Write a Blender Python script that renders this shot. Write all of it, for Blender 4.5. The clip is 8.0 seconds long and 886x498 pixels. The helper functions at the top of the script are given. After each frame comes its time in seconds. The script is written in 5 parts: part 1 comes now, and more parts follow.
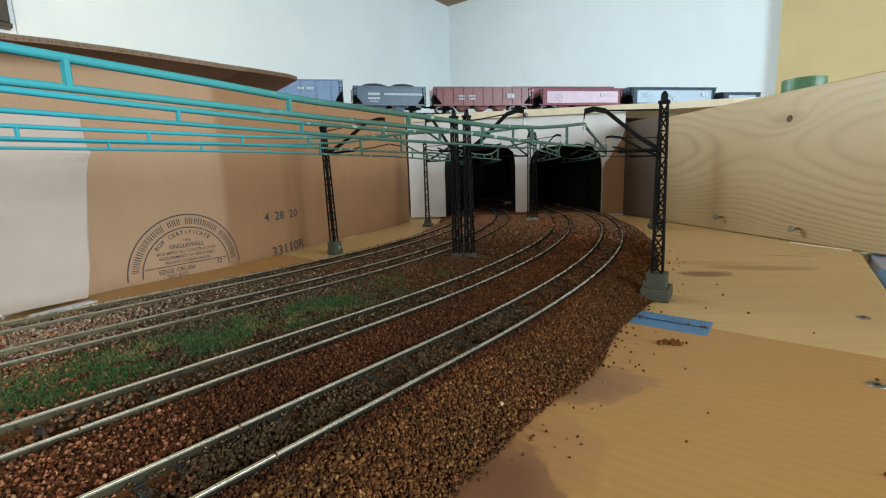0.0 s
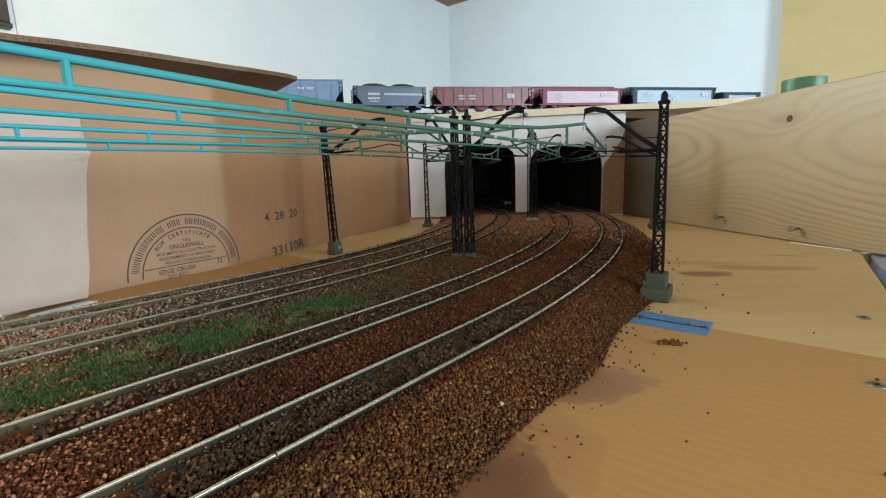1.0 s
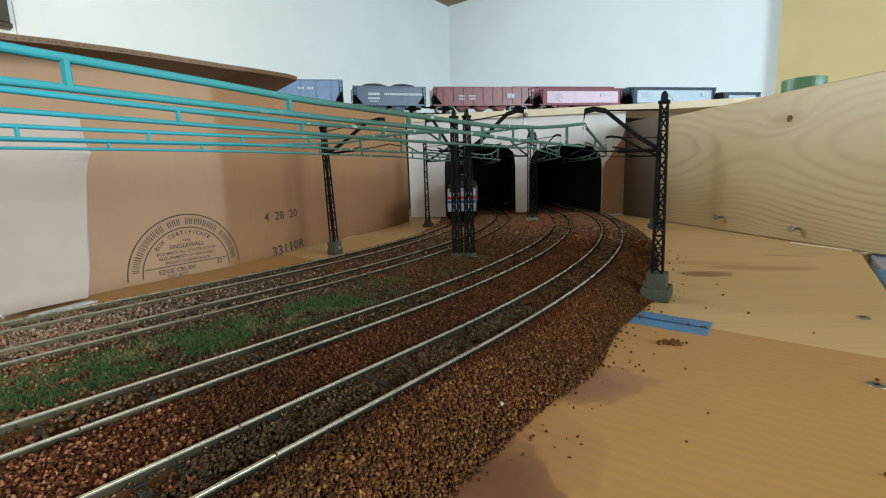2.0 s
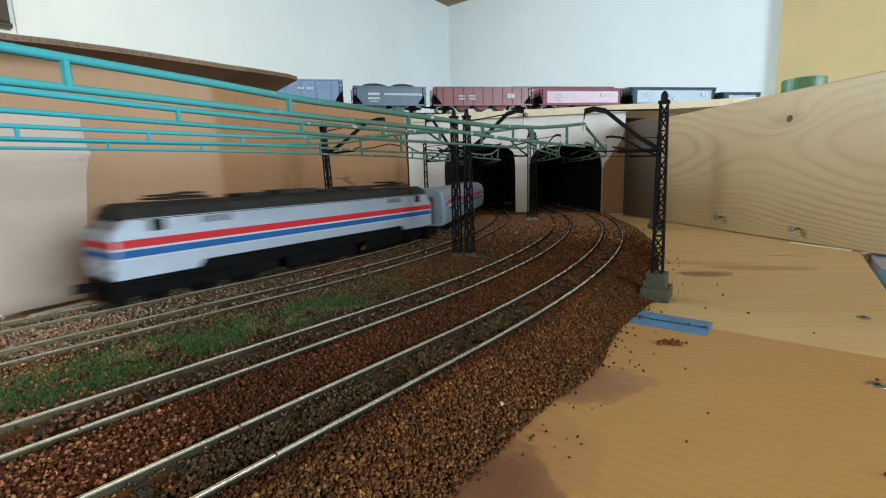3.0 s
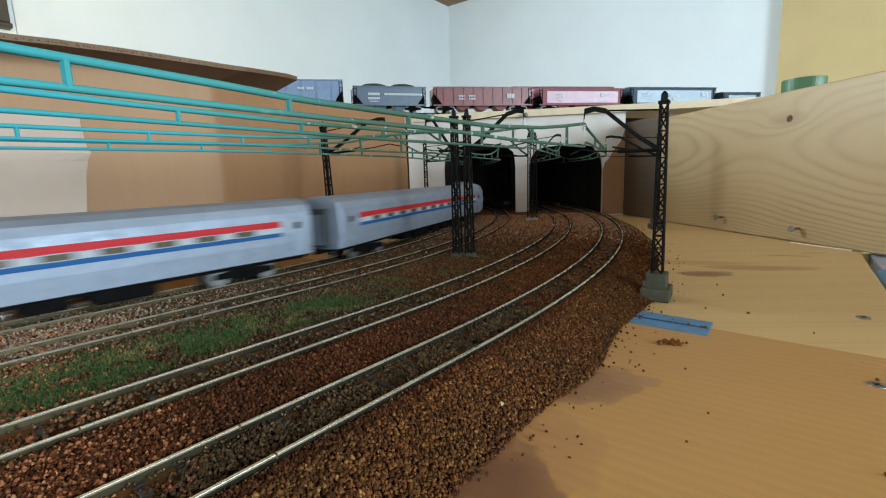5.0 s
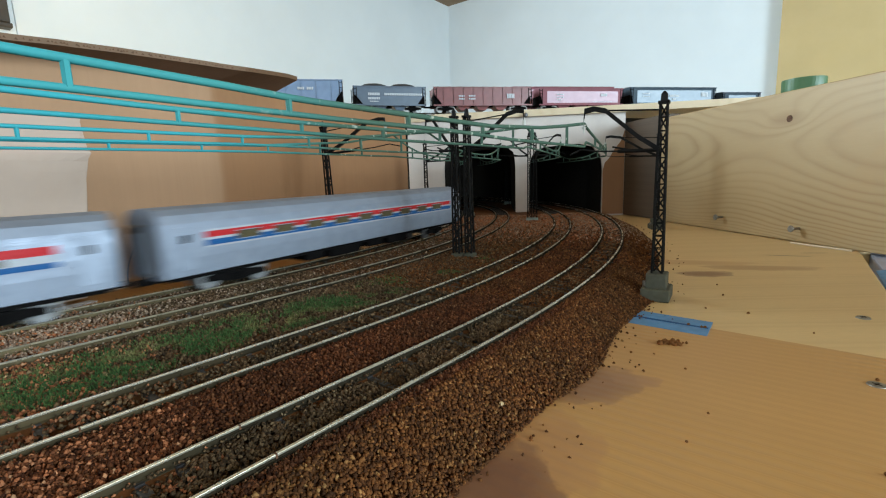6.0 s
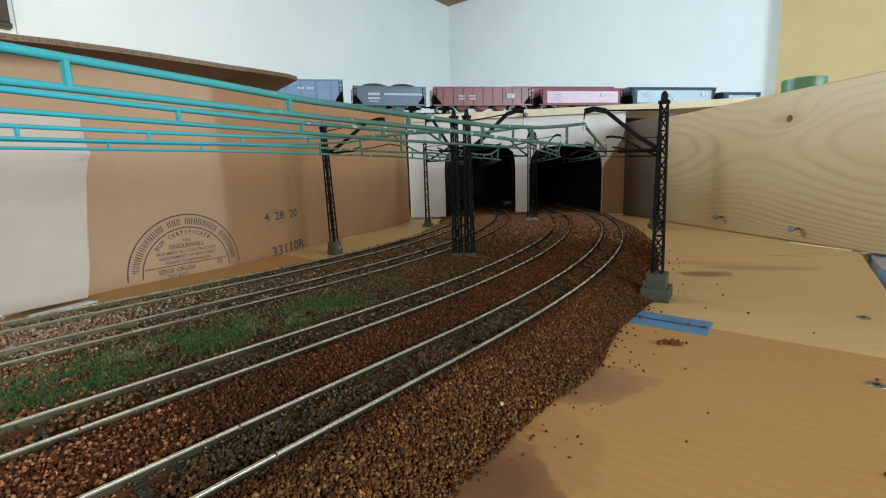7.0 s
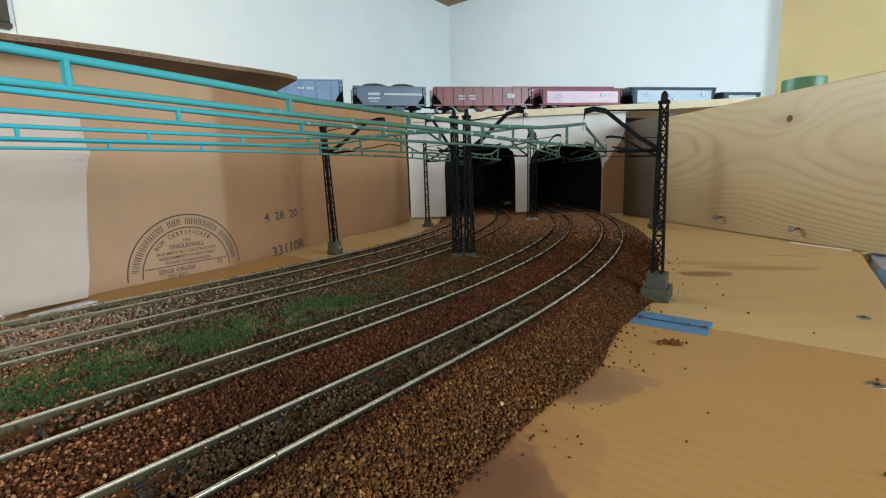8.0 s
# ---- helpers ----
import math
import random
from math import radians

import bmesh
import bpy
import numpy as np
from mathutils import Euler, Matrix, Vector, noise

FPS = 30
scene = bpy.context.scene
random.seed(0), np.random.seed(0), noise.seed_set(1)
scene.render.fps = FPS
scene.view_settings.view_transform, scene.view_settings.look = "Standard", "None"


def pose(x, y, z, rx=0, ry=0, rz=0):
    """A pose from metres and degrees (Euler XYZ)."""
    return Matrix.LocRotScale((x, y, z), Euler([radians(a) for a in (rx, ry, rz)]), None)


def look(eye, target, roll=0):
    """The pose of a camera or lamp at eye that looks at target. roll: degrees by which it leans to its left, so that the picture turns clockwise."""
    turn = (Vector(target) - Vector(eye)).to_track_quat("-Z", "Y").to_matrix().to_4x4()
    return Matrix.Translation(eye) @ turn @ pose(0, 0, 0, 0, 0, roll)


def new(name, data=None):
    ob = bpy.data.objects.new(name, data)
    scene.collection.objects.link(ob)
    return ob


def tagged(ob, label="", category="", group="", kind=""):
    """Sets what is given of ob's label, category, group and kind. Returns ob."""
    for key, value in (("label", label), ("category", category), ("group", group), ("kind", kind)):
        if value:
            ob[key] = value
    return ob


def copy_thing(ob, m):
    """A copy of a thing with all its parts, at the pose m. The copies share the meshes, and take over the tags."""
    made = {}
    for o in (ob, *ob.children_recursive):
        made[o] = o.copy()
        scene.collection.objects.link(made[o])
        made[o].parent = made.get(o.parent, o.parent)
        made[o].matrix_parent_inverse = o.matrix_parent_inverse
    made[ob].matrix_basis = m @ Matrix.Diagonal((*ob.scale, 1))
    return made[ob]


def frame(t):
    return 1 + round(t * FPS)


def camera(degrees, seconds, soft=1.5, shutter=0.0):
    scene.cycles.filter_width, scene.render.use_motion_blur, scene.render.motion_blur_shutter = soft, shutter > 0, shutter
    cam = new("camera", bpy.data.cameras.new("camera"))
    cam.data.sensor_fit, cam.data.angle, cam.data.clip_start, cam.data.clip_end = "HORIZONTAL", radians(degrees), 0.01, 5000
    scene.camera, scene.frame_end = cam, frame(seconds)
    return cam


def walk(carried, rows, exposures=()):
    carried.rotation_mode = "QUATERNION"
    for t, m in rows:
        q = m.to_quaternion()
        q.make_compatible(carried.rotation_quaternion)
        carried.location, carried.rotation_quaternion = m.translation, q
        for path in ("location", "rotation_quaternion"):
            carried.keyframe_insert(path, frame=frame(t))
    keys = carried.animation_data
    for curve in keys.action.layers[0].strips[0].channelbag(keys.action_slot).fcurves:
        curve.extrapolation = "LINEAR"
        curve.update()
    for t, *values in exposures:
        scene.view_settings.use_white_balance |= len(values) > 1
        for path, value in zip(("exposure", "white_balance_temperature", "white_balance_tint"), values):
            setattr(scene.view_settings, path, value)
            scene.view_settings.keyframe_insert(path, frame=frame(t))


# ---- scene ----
# A model railway (scale 1:87). All plan numbers are in millimetres, z = 0 on the baseboard.
MM = 0.001
RAIL = 12.0                       # rail top above the board
EYE = (0.0, 0.0, 0.0686)

cam = camera(88.8, 8.0, soft=1.15, shutter=0.5)
_p = 0.1595
CAM_POSE = look(EYE, (0.0, math.cos(_p), EYE[2] - math.sin(_p)), roll=-2.01)
walk(cam, [(0.0, CAM_POSE), (8.0, CAM_POSE)])

# ---------------------------------------------------------------- light
world = bpy.data.worlds.new("world")
scene.world = world
world.use_nodes = True
_wn = world.node_tree.nodes
_sky = _wn.new("ShaderNodeTexSky")
_sky.sky_type, _sky.sun_disc = "NISHITA", False
_sky.sun_elevation, _sky.sun_rotation = radians(40), radians(200)
world.node_tree.links.new(_sky.outputs[0], _wn["Background"].inputs[0])
_wn["Background"].inputs[1].default_value = 0.12
scene.view_settings.exposure = 0.55

# the room: corner K, its two far walls run along RA and RB
K = Vector((112.0, 4006.0, 0.0))
RA = Vector((-0.6, -0.8, 0.0))
RB = Vector((0.8, -0.6, 0.0))
U_LEN, W_LEN = 6500.0, 5200.0
Z_FLOOR, Z_CEIL = -950.0, 1450.0


def room(u, w, z):
    return (K + RA * u + RB * w + Vector((0, 0, z))) * MM


def area(name, u, w, z, du, dw, su, sv, power, color):
    """A window's light, in its opening, facing along (du, dw)."""
    data = bpy.data.lights.new(name, "AREA")
    data.shape, data.size, data.size_y = "RECTANGLE", su * MM, sv * MM
    data.energy, data.color = power, color
    ob = new(name, data)
    eye = room(u, w, z)
    ob.matrix_world = look(eye, eye + (RA * du + RB * dw))
    return ob


LIGHT = (0.71, 0.89, 1.0)
area("window_light", U_LEN - 40, 2300, 675, -1, 0, 2300, 1150, 16, LIGHT)
area("window_light", 3000, W_LEN - 40, 650, 0, -1, 1800, 1100, 100, LIGHT)
area("window_light", 3275, 40, 725, 0, 1, 650, 1250, 62, LIGHT)

# ---------------------------------------------------------------- materials


def material(name, color, rough=0.6, metal=0.0, coat=0.0, spec=0.5):
    m = bpy.data.materials.new(name)
    m.use_nodes = True
    b = m.node_tree.nodes["Principled BSDF"]
    b.inputs["Base Color"].default_value = (*color, 1)
    b.inputs["Roughness"].default_value = rough
    b.inputs["Metallic"].default_value = metal
    b.inputs["Coat Weight"].default_value = coat
    b.inputs["Specular IOR Level"].default_value = spec
    return m


def coords(m, scale=(1, 1, 1), kind="Object", rot=(0, 0, 0), turn=None):
    n, l = m.node_tree.nodes, m.node_tree.links
    tc, mp = n.new("ShaderNodeTexCoord"), n.new("ShaderNodeMapping")
    mp.inputs["Scale"].default_value = scale
    mp.inputs["Rotation"].default_value = rot
    src = tc.outputs[kind]
    if turn is not None:
        first = n.new("ShaderNodeMapping")
        first.inputs["Rotation"].default_value = (0, 0, turn)
        l.new(src, first.inputs[0])
        src = first.outputs[0]
    l.new(src, mp.inputs[0])
    return mp.outputs[0]


def noise_tex(m, vec, scale, detail=4.0, rough=0.55):
    n, l = m.node_tree.nodes, m.node_tree.links
    t = n.new("ShaderNodeTexNoise")
    t.inputs["Scale"].default_value, t.inputs["Detail"].default_value = scale, detail
    t.inputs["Roughness"].default_value = rough
    l.new(vec, t.inputs["Vector"])
    return t.outputs[0]


def ramp(m, fac, stops):
    n, l = m.node_tree.nodes, m.node_tree.links
    r = n.new("ShaderNodeValToRGB")
    e = r.color_ramp.elements
    while len(e) < len(stops):
        e.new(0.5)
    for el, (p, c) in zip(e, stops):
        el.position, el.color = p, (*c, 1) if len(c) == 3 else c
    l.new(fac, r.inputs[0])
    return r.outputs[0]


def mix(m, fac, a, b, blend="MIX"):
    n, l = m.node_tree.nodes, m.node_tree.links
    x = n.new("ShaderNodeMix")
    x.data_type, x.blend_type = "RGBA", blend
    for sock, v in ((x.inputs[0], fac), (x.inputs[6], a), (x.inputs[7], b)):
        if isinstance(v, (int, float)):
            sock.default_value = v
        elif isinstance(v, tuple):
            sock.default_value = (*v, 1)
        else:
            l.new(v, sock)
    return x.outputs[2]


def set_in(m, name, out):
    m.node_tree.links.new(out, m.node_tree.nodes["Principled BSDF"].inputs[name])


def bump(m, height, strength, dist):
    n, l = m.node_tree.nodes, m.node_tree.links
    b = n.new("ShaderNodeBump")
    b.inputs["Strength"].default_value, b.inputs["Distance"].default_value = strength, dist
    l.new(height, b.inputs["Height"])
    set_in(m, "Normal", b.outputs[0])


def painted(name, color, rough=0.5, vary=0.12, scale=60.0, metal=0.0, spec=0.5, grain=0.0):
    """A paint with faint blotches and dust."""
    m = material(name, color, rough, metal, spec=spec)
    v = coords(m)
    f = noise_tex(m, v, scale, 5)
    lo = tuple(c * (1 - vary) for c in color)
    hi = tuple(min(1, c * (1 + vary)) for c in color)
    set_in(m, "Base Color", ramp(m, f, [(0.3, lo), (0.7, hi)]))
    set_in(m, "Roughness", ramp(m, noise_tex(m, v, scale * 2.3, 3), [(0.3, (rough * 0.8,) * 3), (0.7, (min(1, rough * 1.2),) * 3)]))
    if grain:
        bump(m, noise_tex(m, v, 1800, 2), grain, 0.0003)
    return m


def wood(name, light, dark, direction="Z", period=9.0, rough=0.5, stretch=(0.12, 1, 1), rot=(0, 0, 0), wander=9.0, spread=11.0, stains=(), strength=0.8, ripple=0.0, turn=None):
    """Planed softwood: wandering growth rings (period in mm), fine fibres, and stains at given places (x, y, rx, ry in mm)."""
    m = material(name, light, rough)
    v = coords(m, stretch, rot=rot, turn=turn)
    n, l = m.node_tree.nodes, m.node_tree.links
    wv = n.new("ShaderNodeTexWave")
    wv.wave_type, wv.bands_direction, wv.wave_profile = "BANDS", direction, "SIN"
    wv.inputs["Scale"].default_value = 314.0 / period
    wv.inputs["Distortion"].default_value = wander
    wv.inputs["Detail"].default_value = 1.5
    wv.inputs["Detail Scale"].default_value = spread / (314.0 / period)
    l.new(v, wv.inputs["Vector"])
    fib = noise_tex(m, v, 700.0, 4, 0.7)
    broad = noise_tex(m, v, 14.0, 3)
    k = strength
    base = mix(m, ramp(m, wv.outputs[1], [(0.0, (0.1 * k,) * 3), (0.7, (0.35 * k,) * 3), (0.93, (k,) * 3), (1.0, (0.1 * k,) * 3)]), light, dark)
    c2 = mix(m, ramp(m, fib, [(0.35, (0, 0, 0)), (0.75, (0.5,) * 3)]), base, tuple(c * 0.82 for c in light))
    c3 = mix(m, ramp(m, broad, [(0.4, (0, 0, 0)), (0.75, (0.4,) * 3)]), c2, tuple(c * 0.78 for c in light))
    for x, y, rx, ry, deg, col in stains:
        tc, mp = n.new("ShaderNodeTexCoord"), n.new("ShaderNodeMapping")
        mp.vector_type = "TEXTURE"
        mp.inputs["Location"].default_value = (x * MM, y * MM, 0)
        mp.inputs["Rotation"].default_value = (0, 0, radians(deg))
        mp.inputs["Scale"].default_value = (rx * MM, ry * MM, 1)
        l.new(tc.outputs["Object"], mp.inputs[0])
        wob = n.new("ShaderNodeTexNoise")
        wob.inputs["Scale"].default_value, wob.inputs["Detail"].default_value = 1.6, 4
        l.new(mp.outputs[0], wob.inputs["Vector"])
        add = n.new("ShaderNodeVectorMath")
        add.operation = "MULTIPLY_ADD"
        l.new(wob.outputs[1], add.inputs[0])
        add.inputs[1].default_value = (0.9, 0.9, 0)
        l.new(mp.outputs[0], add.inputs[2])
        sub = n.new("ShaderNodeVectorMath")
        sub.operation = "SUBTRACT"
        l.new(add.outputs[0], sub.inputs[0])
        sub.inputs[1].default_value = (0.45, 0.45, 0)
        g = n.new("ShaderNodeTexGradient")
        g.gradient_type = "SPHERICAL"
        l.new(sub.outputs[0], g.inputs[0])
        c3 = mix(m, ramp(m, g.outputs[1], [(0.0, (0, 0, 0)), (0.1, (0.5,) * 3), (0.5, (0.8,) * 3)]), c3, col)
    set_in(m, "Base Color", c3)
    relief = mix(m, ramp(m, noise_tex(m, coords(m), 11.0, 2), [(0.4, (0, 0, 0)), (0.62, (1, 1, 1))]), (0.5, 0.5, 0.5), wv.outputs[1]) if ripple else fib
    bump(m, relief, ripple or 0.12, 0.0006 if ripple else 0.0003)
    return m


def calc(m, op, a, b=None):
    n, l = m.node_tree.nodes, m.node_tree.links
    x = n.new("ShaderNodeMath")
    x.operation = op
    for sock, v in zip(x.inputs, (a, b)):
        if isinstance(v, (int, float)):
            sock.default_value = v
        elif v is not None:
            l.new(v, sock)
    return x.outputs[0]


def flat_sawn(name, light, dark):
    """Flat-sawn pine: nested ovals along the plank's middle, close lines towards its lower edge, bent round one knot."""
    m = material(name, light, 0.5)
    n, l = m.node_tree.nodes, m.node_tree.links
    v = coords(m, (1000, 1000, 1000))
    sep = n.new("ShaderNodeSeparateXYZ")
    l.new(v, sep.inputs[0])
    u, z = sep.outputs[0], sep.outputs[2]
    wob = noise_tex(m, coords(m, (6, 1, 22)), 1.0, 2)
    slow = calc(m, "MULTIPLY", calc(m, "SUBTRACT", wob, 0.5), 16.0)
    mid = calc(m, "SUBTRACT", 96.0, calc(m, "MULTIPLY", u, 0.037))
    dz = calc(m, "DIVIDE", calc(m, "ADD", calc(m, "SUBTRACT", z, mid), slow), 20.0)
    ovals = calc(m, "MULTIPLY", calc(m, "COSINE", calc(m, "MULTIPLY", calc(m, "SUBTRACT", u, 105.0), 6.2832 / 270)), -1.74)
    kx = calc(m, "DIVIDE", calc(m, "SUBTRACT", u, 276.0), 30.0)
    kz = calc(m, "DIVIDE", calc(m, "SUBTRACT", z, 108.0), 11.0)
    knot = calc(m, "EXPONENT", calc(m, "MULTIPLY", calc(m, "ADD", calc(m, "MULTIPLY", kx, kx), calc(m, "MULTIPLY", kz, kz)), -1.0))
    field = calc(m, "ADD", calc(m, "ADD", calc(m, "MULTIPLY", dz, dz), ovals), calc(m, "MULTIPLY", knot, 2.6))
    fine = noise_tex(m, coords(m, (14, 1, 90)), 1.0, 3)
    phase = calc(m, "FRACT", calc(m, "ADD", calc(m, "DIVIDE", field, 1.35), calc(m, "MULTIPLY", fine, 0.45)))
    line_ = ramp(m, phase, [(0.0, (0.25,) * 3), (0.2, (0, 0, 0)), (0.55, (0.1,) * 3), (0.86, (0.75,) * 3), (1.0, (0.25,) * 3)])
    fade = ramp(m, noise_tex(m, coords(m, (5, 1, 14)), 1.0, 2), [(0.35, (0.35,) * 3), (0.65, (1, 1, 1))])
    c = mix(m, mix(m, 1.0, line_, fade, "MULTIPLY"), light, dark)
    fib = noise_tex(m, coords(m, (0.06, 1, 1)), 900.0, 4, 0.7)
    c = mix(m, ramp(m, fib, [(0.35, (0, 0, 0)), (0.75, (0.4,) * 3)]), c, tuple(k * 0.82 for k in light))
    c = mix(m, ramp(m, noise_tex(m, coords(m), 9.0, 4), [(0.42, (0, 0, 0)), (0.72, (0.45,) * 3)]), c, tuple(k * f for k, f in zip(light, (0.9, 0.78, 0.66))))
    c = mix(m, ramp(m, knot, [(0.55, (0, 0, 0)), (0.97, (0.5,) * 3)]), c, dark)
    set_in(m, "Base Color", c)
    bump(m, fib, 0.12, 0.0003)
    return m


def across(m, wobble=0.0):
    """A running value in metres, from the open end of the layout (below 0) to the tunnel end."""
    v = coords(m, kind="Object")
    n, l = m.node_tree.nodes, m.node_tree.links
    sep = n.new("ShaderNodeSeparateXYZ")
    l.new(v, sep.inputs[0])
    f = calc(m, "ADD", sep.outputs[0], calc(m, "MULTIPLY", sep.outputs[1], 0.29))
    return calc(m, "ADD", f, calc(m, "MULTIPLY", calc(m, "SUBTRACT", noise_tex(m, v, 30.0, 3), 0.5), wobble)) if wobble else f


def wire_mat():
    """Verdigris wire: bright cyan at its open end, with haze put into the colour, dull green with a few painted glints
    towards the tunnel.
    """
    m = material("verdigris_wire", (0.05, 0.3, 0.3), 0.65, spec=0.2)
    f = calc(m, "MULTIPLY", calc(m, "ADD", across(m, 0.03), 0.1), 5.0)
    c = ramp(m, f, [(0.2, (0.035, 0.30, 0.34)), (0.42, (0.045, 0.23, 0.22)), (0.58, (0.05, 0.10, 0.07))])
    # pale specks, painted in for glints on the wire
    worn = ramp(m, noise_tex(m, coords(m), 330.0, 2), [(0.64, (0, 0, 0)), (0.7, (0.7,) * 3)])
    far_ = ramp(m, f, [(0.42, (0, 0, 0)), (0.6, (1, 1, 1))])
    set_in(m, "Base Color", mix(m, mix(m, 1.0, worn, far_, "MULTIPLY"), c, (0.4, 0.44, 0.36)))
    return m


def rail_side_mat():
    """Rail sides: beige at the open end, where glare is put into the colour, rust brown towards the tunnel."""
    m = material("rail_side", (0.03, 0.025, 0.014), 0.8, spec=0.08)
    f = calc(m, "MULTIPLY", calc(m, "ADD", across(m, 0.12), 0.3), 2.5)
    tint = ramp(m, f, [(0.36, (0.21, 0.165, 0.09)), (0.56, (0.085, 0.064, 0.033)), (0.72, (0.022, 0.017, 0.01))])
    set_in(m, "Base Color", mix(m, ramp(m, noise_tex(m, coords(m), 150.0, 4), [(0.4, (0, 0, 0)), (0.7, (0.55,) * 3)]), tint, (0.03, 0.023, 0.013)))
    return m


def cardboard(name, color):
    """Kraft board: faint upright flute lines, broad blotches, rubbed spots."""
    m = material(name, color, 0.82, spec=0.3)
    up = coords(m, (1, 1, 0.03))
    v = coords(m)
    f = ramp(m, noise_tex(m, up, 260.0, 3), [(0.35, tuple(c * 0.975 for c in color)), (0.65, tuple(c * 1.02 for c in color))])
    g = mix(m, ramp(m, noise_tex(m, up, 22.0, 2), [(0.45, (0, 0, 0)), (0.7, (0.3,) * 3)]), f, tuple(c * 0.86 for c in color))
    h = mix(m, ramp(m, noise_tex(m, v, 16.0, 5), [(0.5, (0, 0, 0)), (0.72, (0.45,) * 3)]), g, tuple(min(1, c * 1.22) for c in color))
    # past the fold the board is browner, with some light falloff put into the colour
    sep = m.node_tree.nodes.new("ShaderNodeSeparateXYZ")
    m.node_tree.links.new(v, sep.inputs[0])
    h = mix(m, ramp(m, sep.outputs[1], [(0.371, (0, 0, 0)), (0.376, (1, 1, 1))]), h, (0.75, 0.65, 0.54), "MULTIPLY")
    set_in(m, "Base Color", h)
    bump(m, noise_tex(m, up, 420.0, 2), 0.12, 0.0003)
    return m


M = {}
STAIN = (0.13, 0.05, 0.032)
M["board"] = wood("board_wood", (0.54, 0.295, 0.097), (0.42, 0.205, 0.055), "Y", 4.2, 0.45, (0.22, 1, 1), (0, 0, 0), 7.0, 9.0,
                  [(20, 103, 24, 17, 40, (0.42, 0.21, 0.08)), (6, 91, 21, 19, 20, STAIN), (46, 139, 20, 13, 10, (0.24, 0.115, 0.06)), (62, 140, 9, 5, -20, (0.36, 0.19, 0.09))], 0.5, 0.35, radians(37))
M["board_far"] = wood("far_board_wood", (0.69, 0.48, 0.215), (0.56, 0.36, 0.15), "Y", 22.0, 0.45, (0.2, 1, 1), (0, 0, radians(15)), 6.0, 6.0,
                      [(171, 288, 19, 9, -8, (0.22, 0.095, 0.05)), (215, 300, 40, 9, -15, (0.42, 0.23, 0.09)), (170, 330, 60, 10, -20, (0.52, 0.30, 0.12)), (262, 338, 18, 1.3, -24, (0.10, 0.05, 0.02)), (288, 345, 12, 1.0, -10, (0.12, 0.06, 0.025))], 0.5)
M["pine"] = flat_sawn("pine_plank", (0.41, 0.285, 0.135), (0.245, 0.135, 0.05))
# darkened pine: the shade of the recess is put into the colour
M["rear_plank"] = wood("shaded_pine", (0.085, 0.052, 0.027), (0.06, 0.034, 0.016), "Z", 11.0, 0.6, (0.3, 1, 1))
M["deck"] = wood("deck_wood", (0.66, 0.54, 0.37), (0.56, 0.43, 0.27), "Y", 14.0, 0.6)
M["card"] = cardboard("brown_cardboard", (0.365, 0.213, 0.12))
M["card_light"] = painted("pale_cardboard", (0.44, 0.335, 0.268), 0.8, 0.06, 22.0, grain=0.08)
# darker copy of the board: the flap's underside shade is in the colour
M["card_shade"] = cardboard("shaded_cardboard", (0.17, 0.105, 0.066))
M["card_dark"] = painted("cardboard_edge", (0.26, 0.15, 0.08), 0.9, 0.2, 300.0)
M["ink"] = painted("stamp_ink", (0.035, 0.03, 0.03), 0.8, 0.4, 400.0)
M["portal"] = painted("portal_white_card", (0.57, 0.515, 0.475), 0.75, 0.09, 30.0, grain=0.1)
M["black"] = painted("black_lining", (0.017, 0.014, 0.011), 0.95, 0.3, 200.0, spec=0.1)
M["wall"] = painted("white_wall", (0.79, 0.845, 0.87), 0.85, 0.03, 3.0)
M["yellow"] = painted("yellow_wall", (0.59, 0.44, 0.21), 0.8, 0.06, 4.0)
M["ceiling"] = wood("ceiling_wood", (0.30, 0.19, 0.10), (0.2, 0.12, 0.06), "Y", 90.0, 0.6, spread=3.0)
M["dark_wood"] = painted("dark_wood", (0.05, 0.035, 0.02), 0.5, 0.3, 8.0)
M["floor"] = painted("floor_carpet", (0.32, 0.31, 0.30), 0.95, 0.2, 30.0)
M["green"] = painted("green_plastic", (0.05, 0.125, 0.05), 0.45, 0.1, 40.0)
M["tape"] = painted("blue_tape", (0.10, 0.25, 0.45), 0.6, 0.15, 120.0, grain=0.2)
M["grey_board"] = painted("grey_paint_board", (0.38, 0.39, 0.47), 0.6, 0.1, 40.0)
M["steel"] = painted("rail_head_steel", (0.72, 0.67, 0.53), 0.27, 0.15, 90.0, metal=0.75)
M["dull_steel"] = painted("dull_rail_head", (0.46, 0.41, 0.30), 0.3, 0.3, 60.0, metal=0.7)
M["rail_side"] = rail_side_mat()
M["sleeper"] = painted("black_sleeper", (0.022, 0.02, 0.02), 0.6, 0.4, 300.0)
M["mast"] = painted("black_mast", (0.0065, 0.006, 0.0055), 0.65, 0.3, 300.0, spec=0.15)
M["concrete"] = painted("grey_green_foot", (0.066, 0.066, 0.042), 0.7, 0.25, 180.0, grain=0.3)
M["wire"] = wire_mat()
M["insulator"] = painted("white_insulator", (0.55, 0.55, 0.5), 0.35, 0.1, 300.0)
M["pale_foot"] = painted("pale_green_foot", (0.30, 0.37, 0.34), 0.7, 0.2, 180.0, grain=0.2)
M["screw"] = painted("zinc_screw", (0.30, 0.28, 0.24), 0.5, 0.2, 600.0, metal=1.0)
M["hole"] = painted("knot_hole", (0.10, 0.045, 0.02), 0.9, 0.4, 300.0)
M["silver"] = painted("silver_body", (0.285, 0.325, 0.395), 0.62, 0.08, 120.0, metal=0.55, spec=0.3)
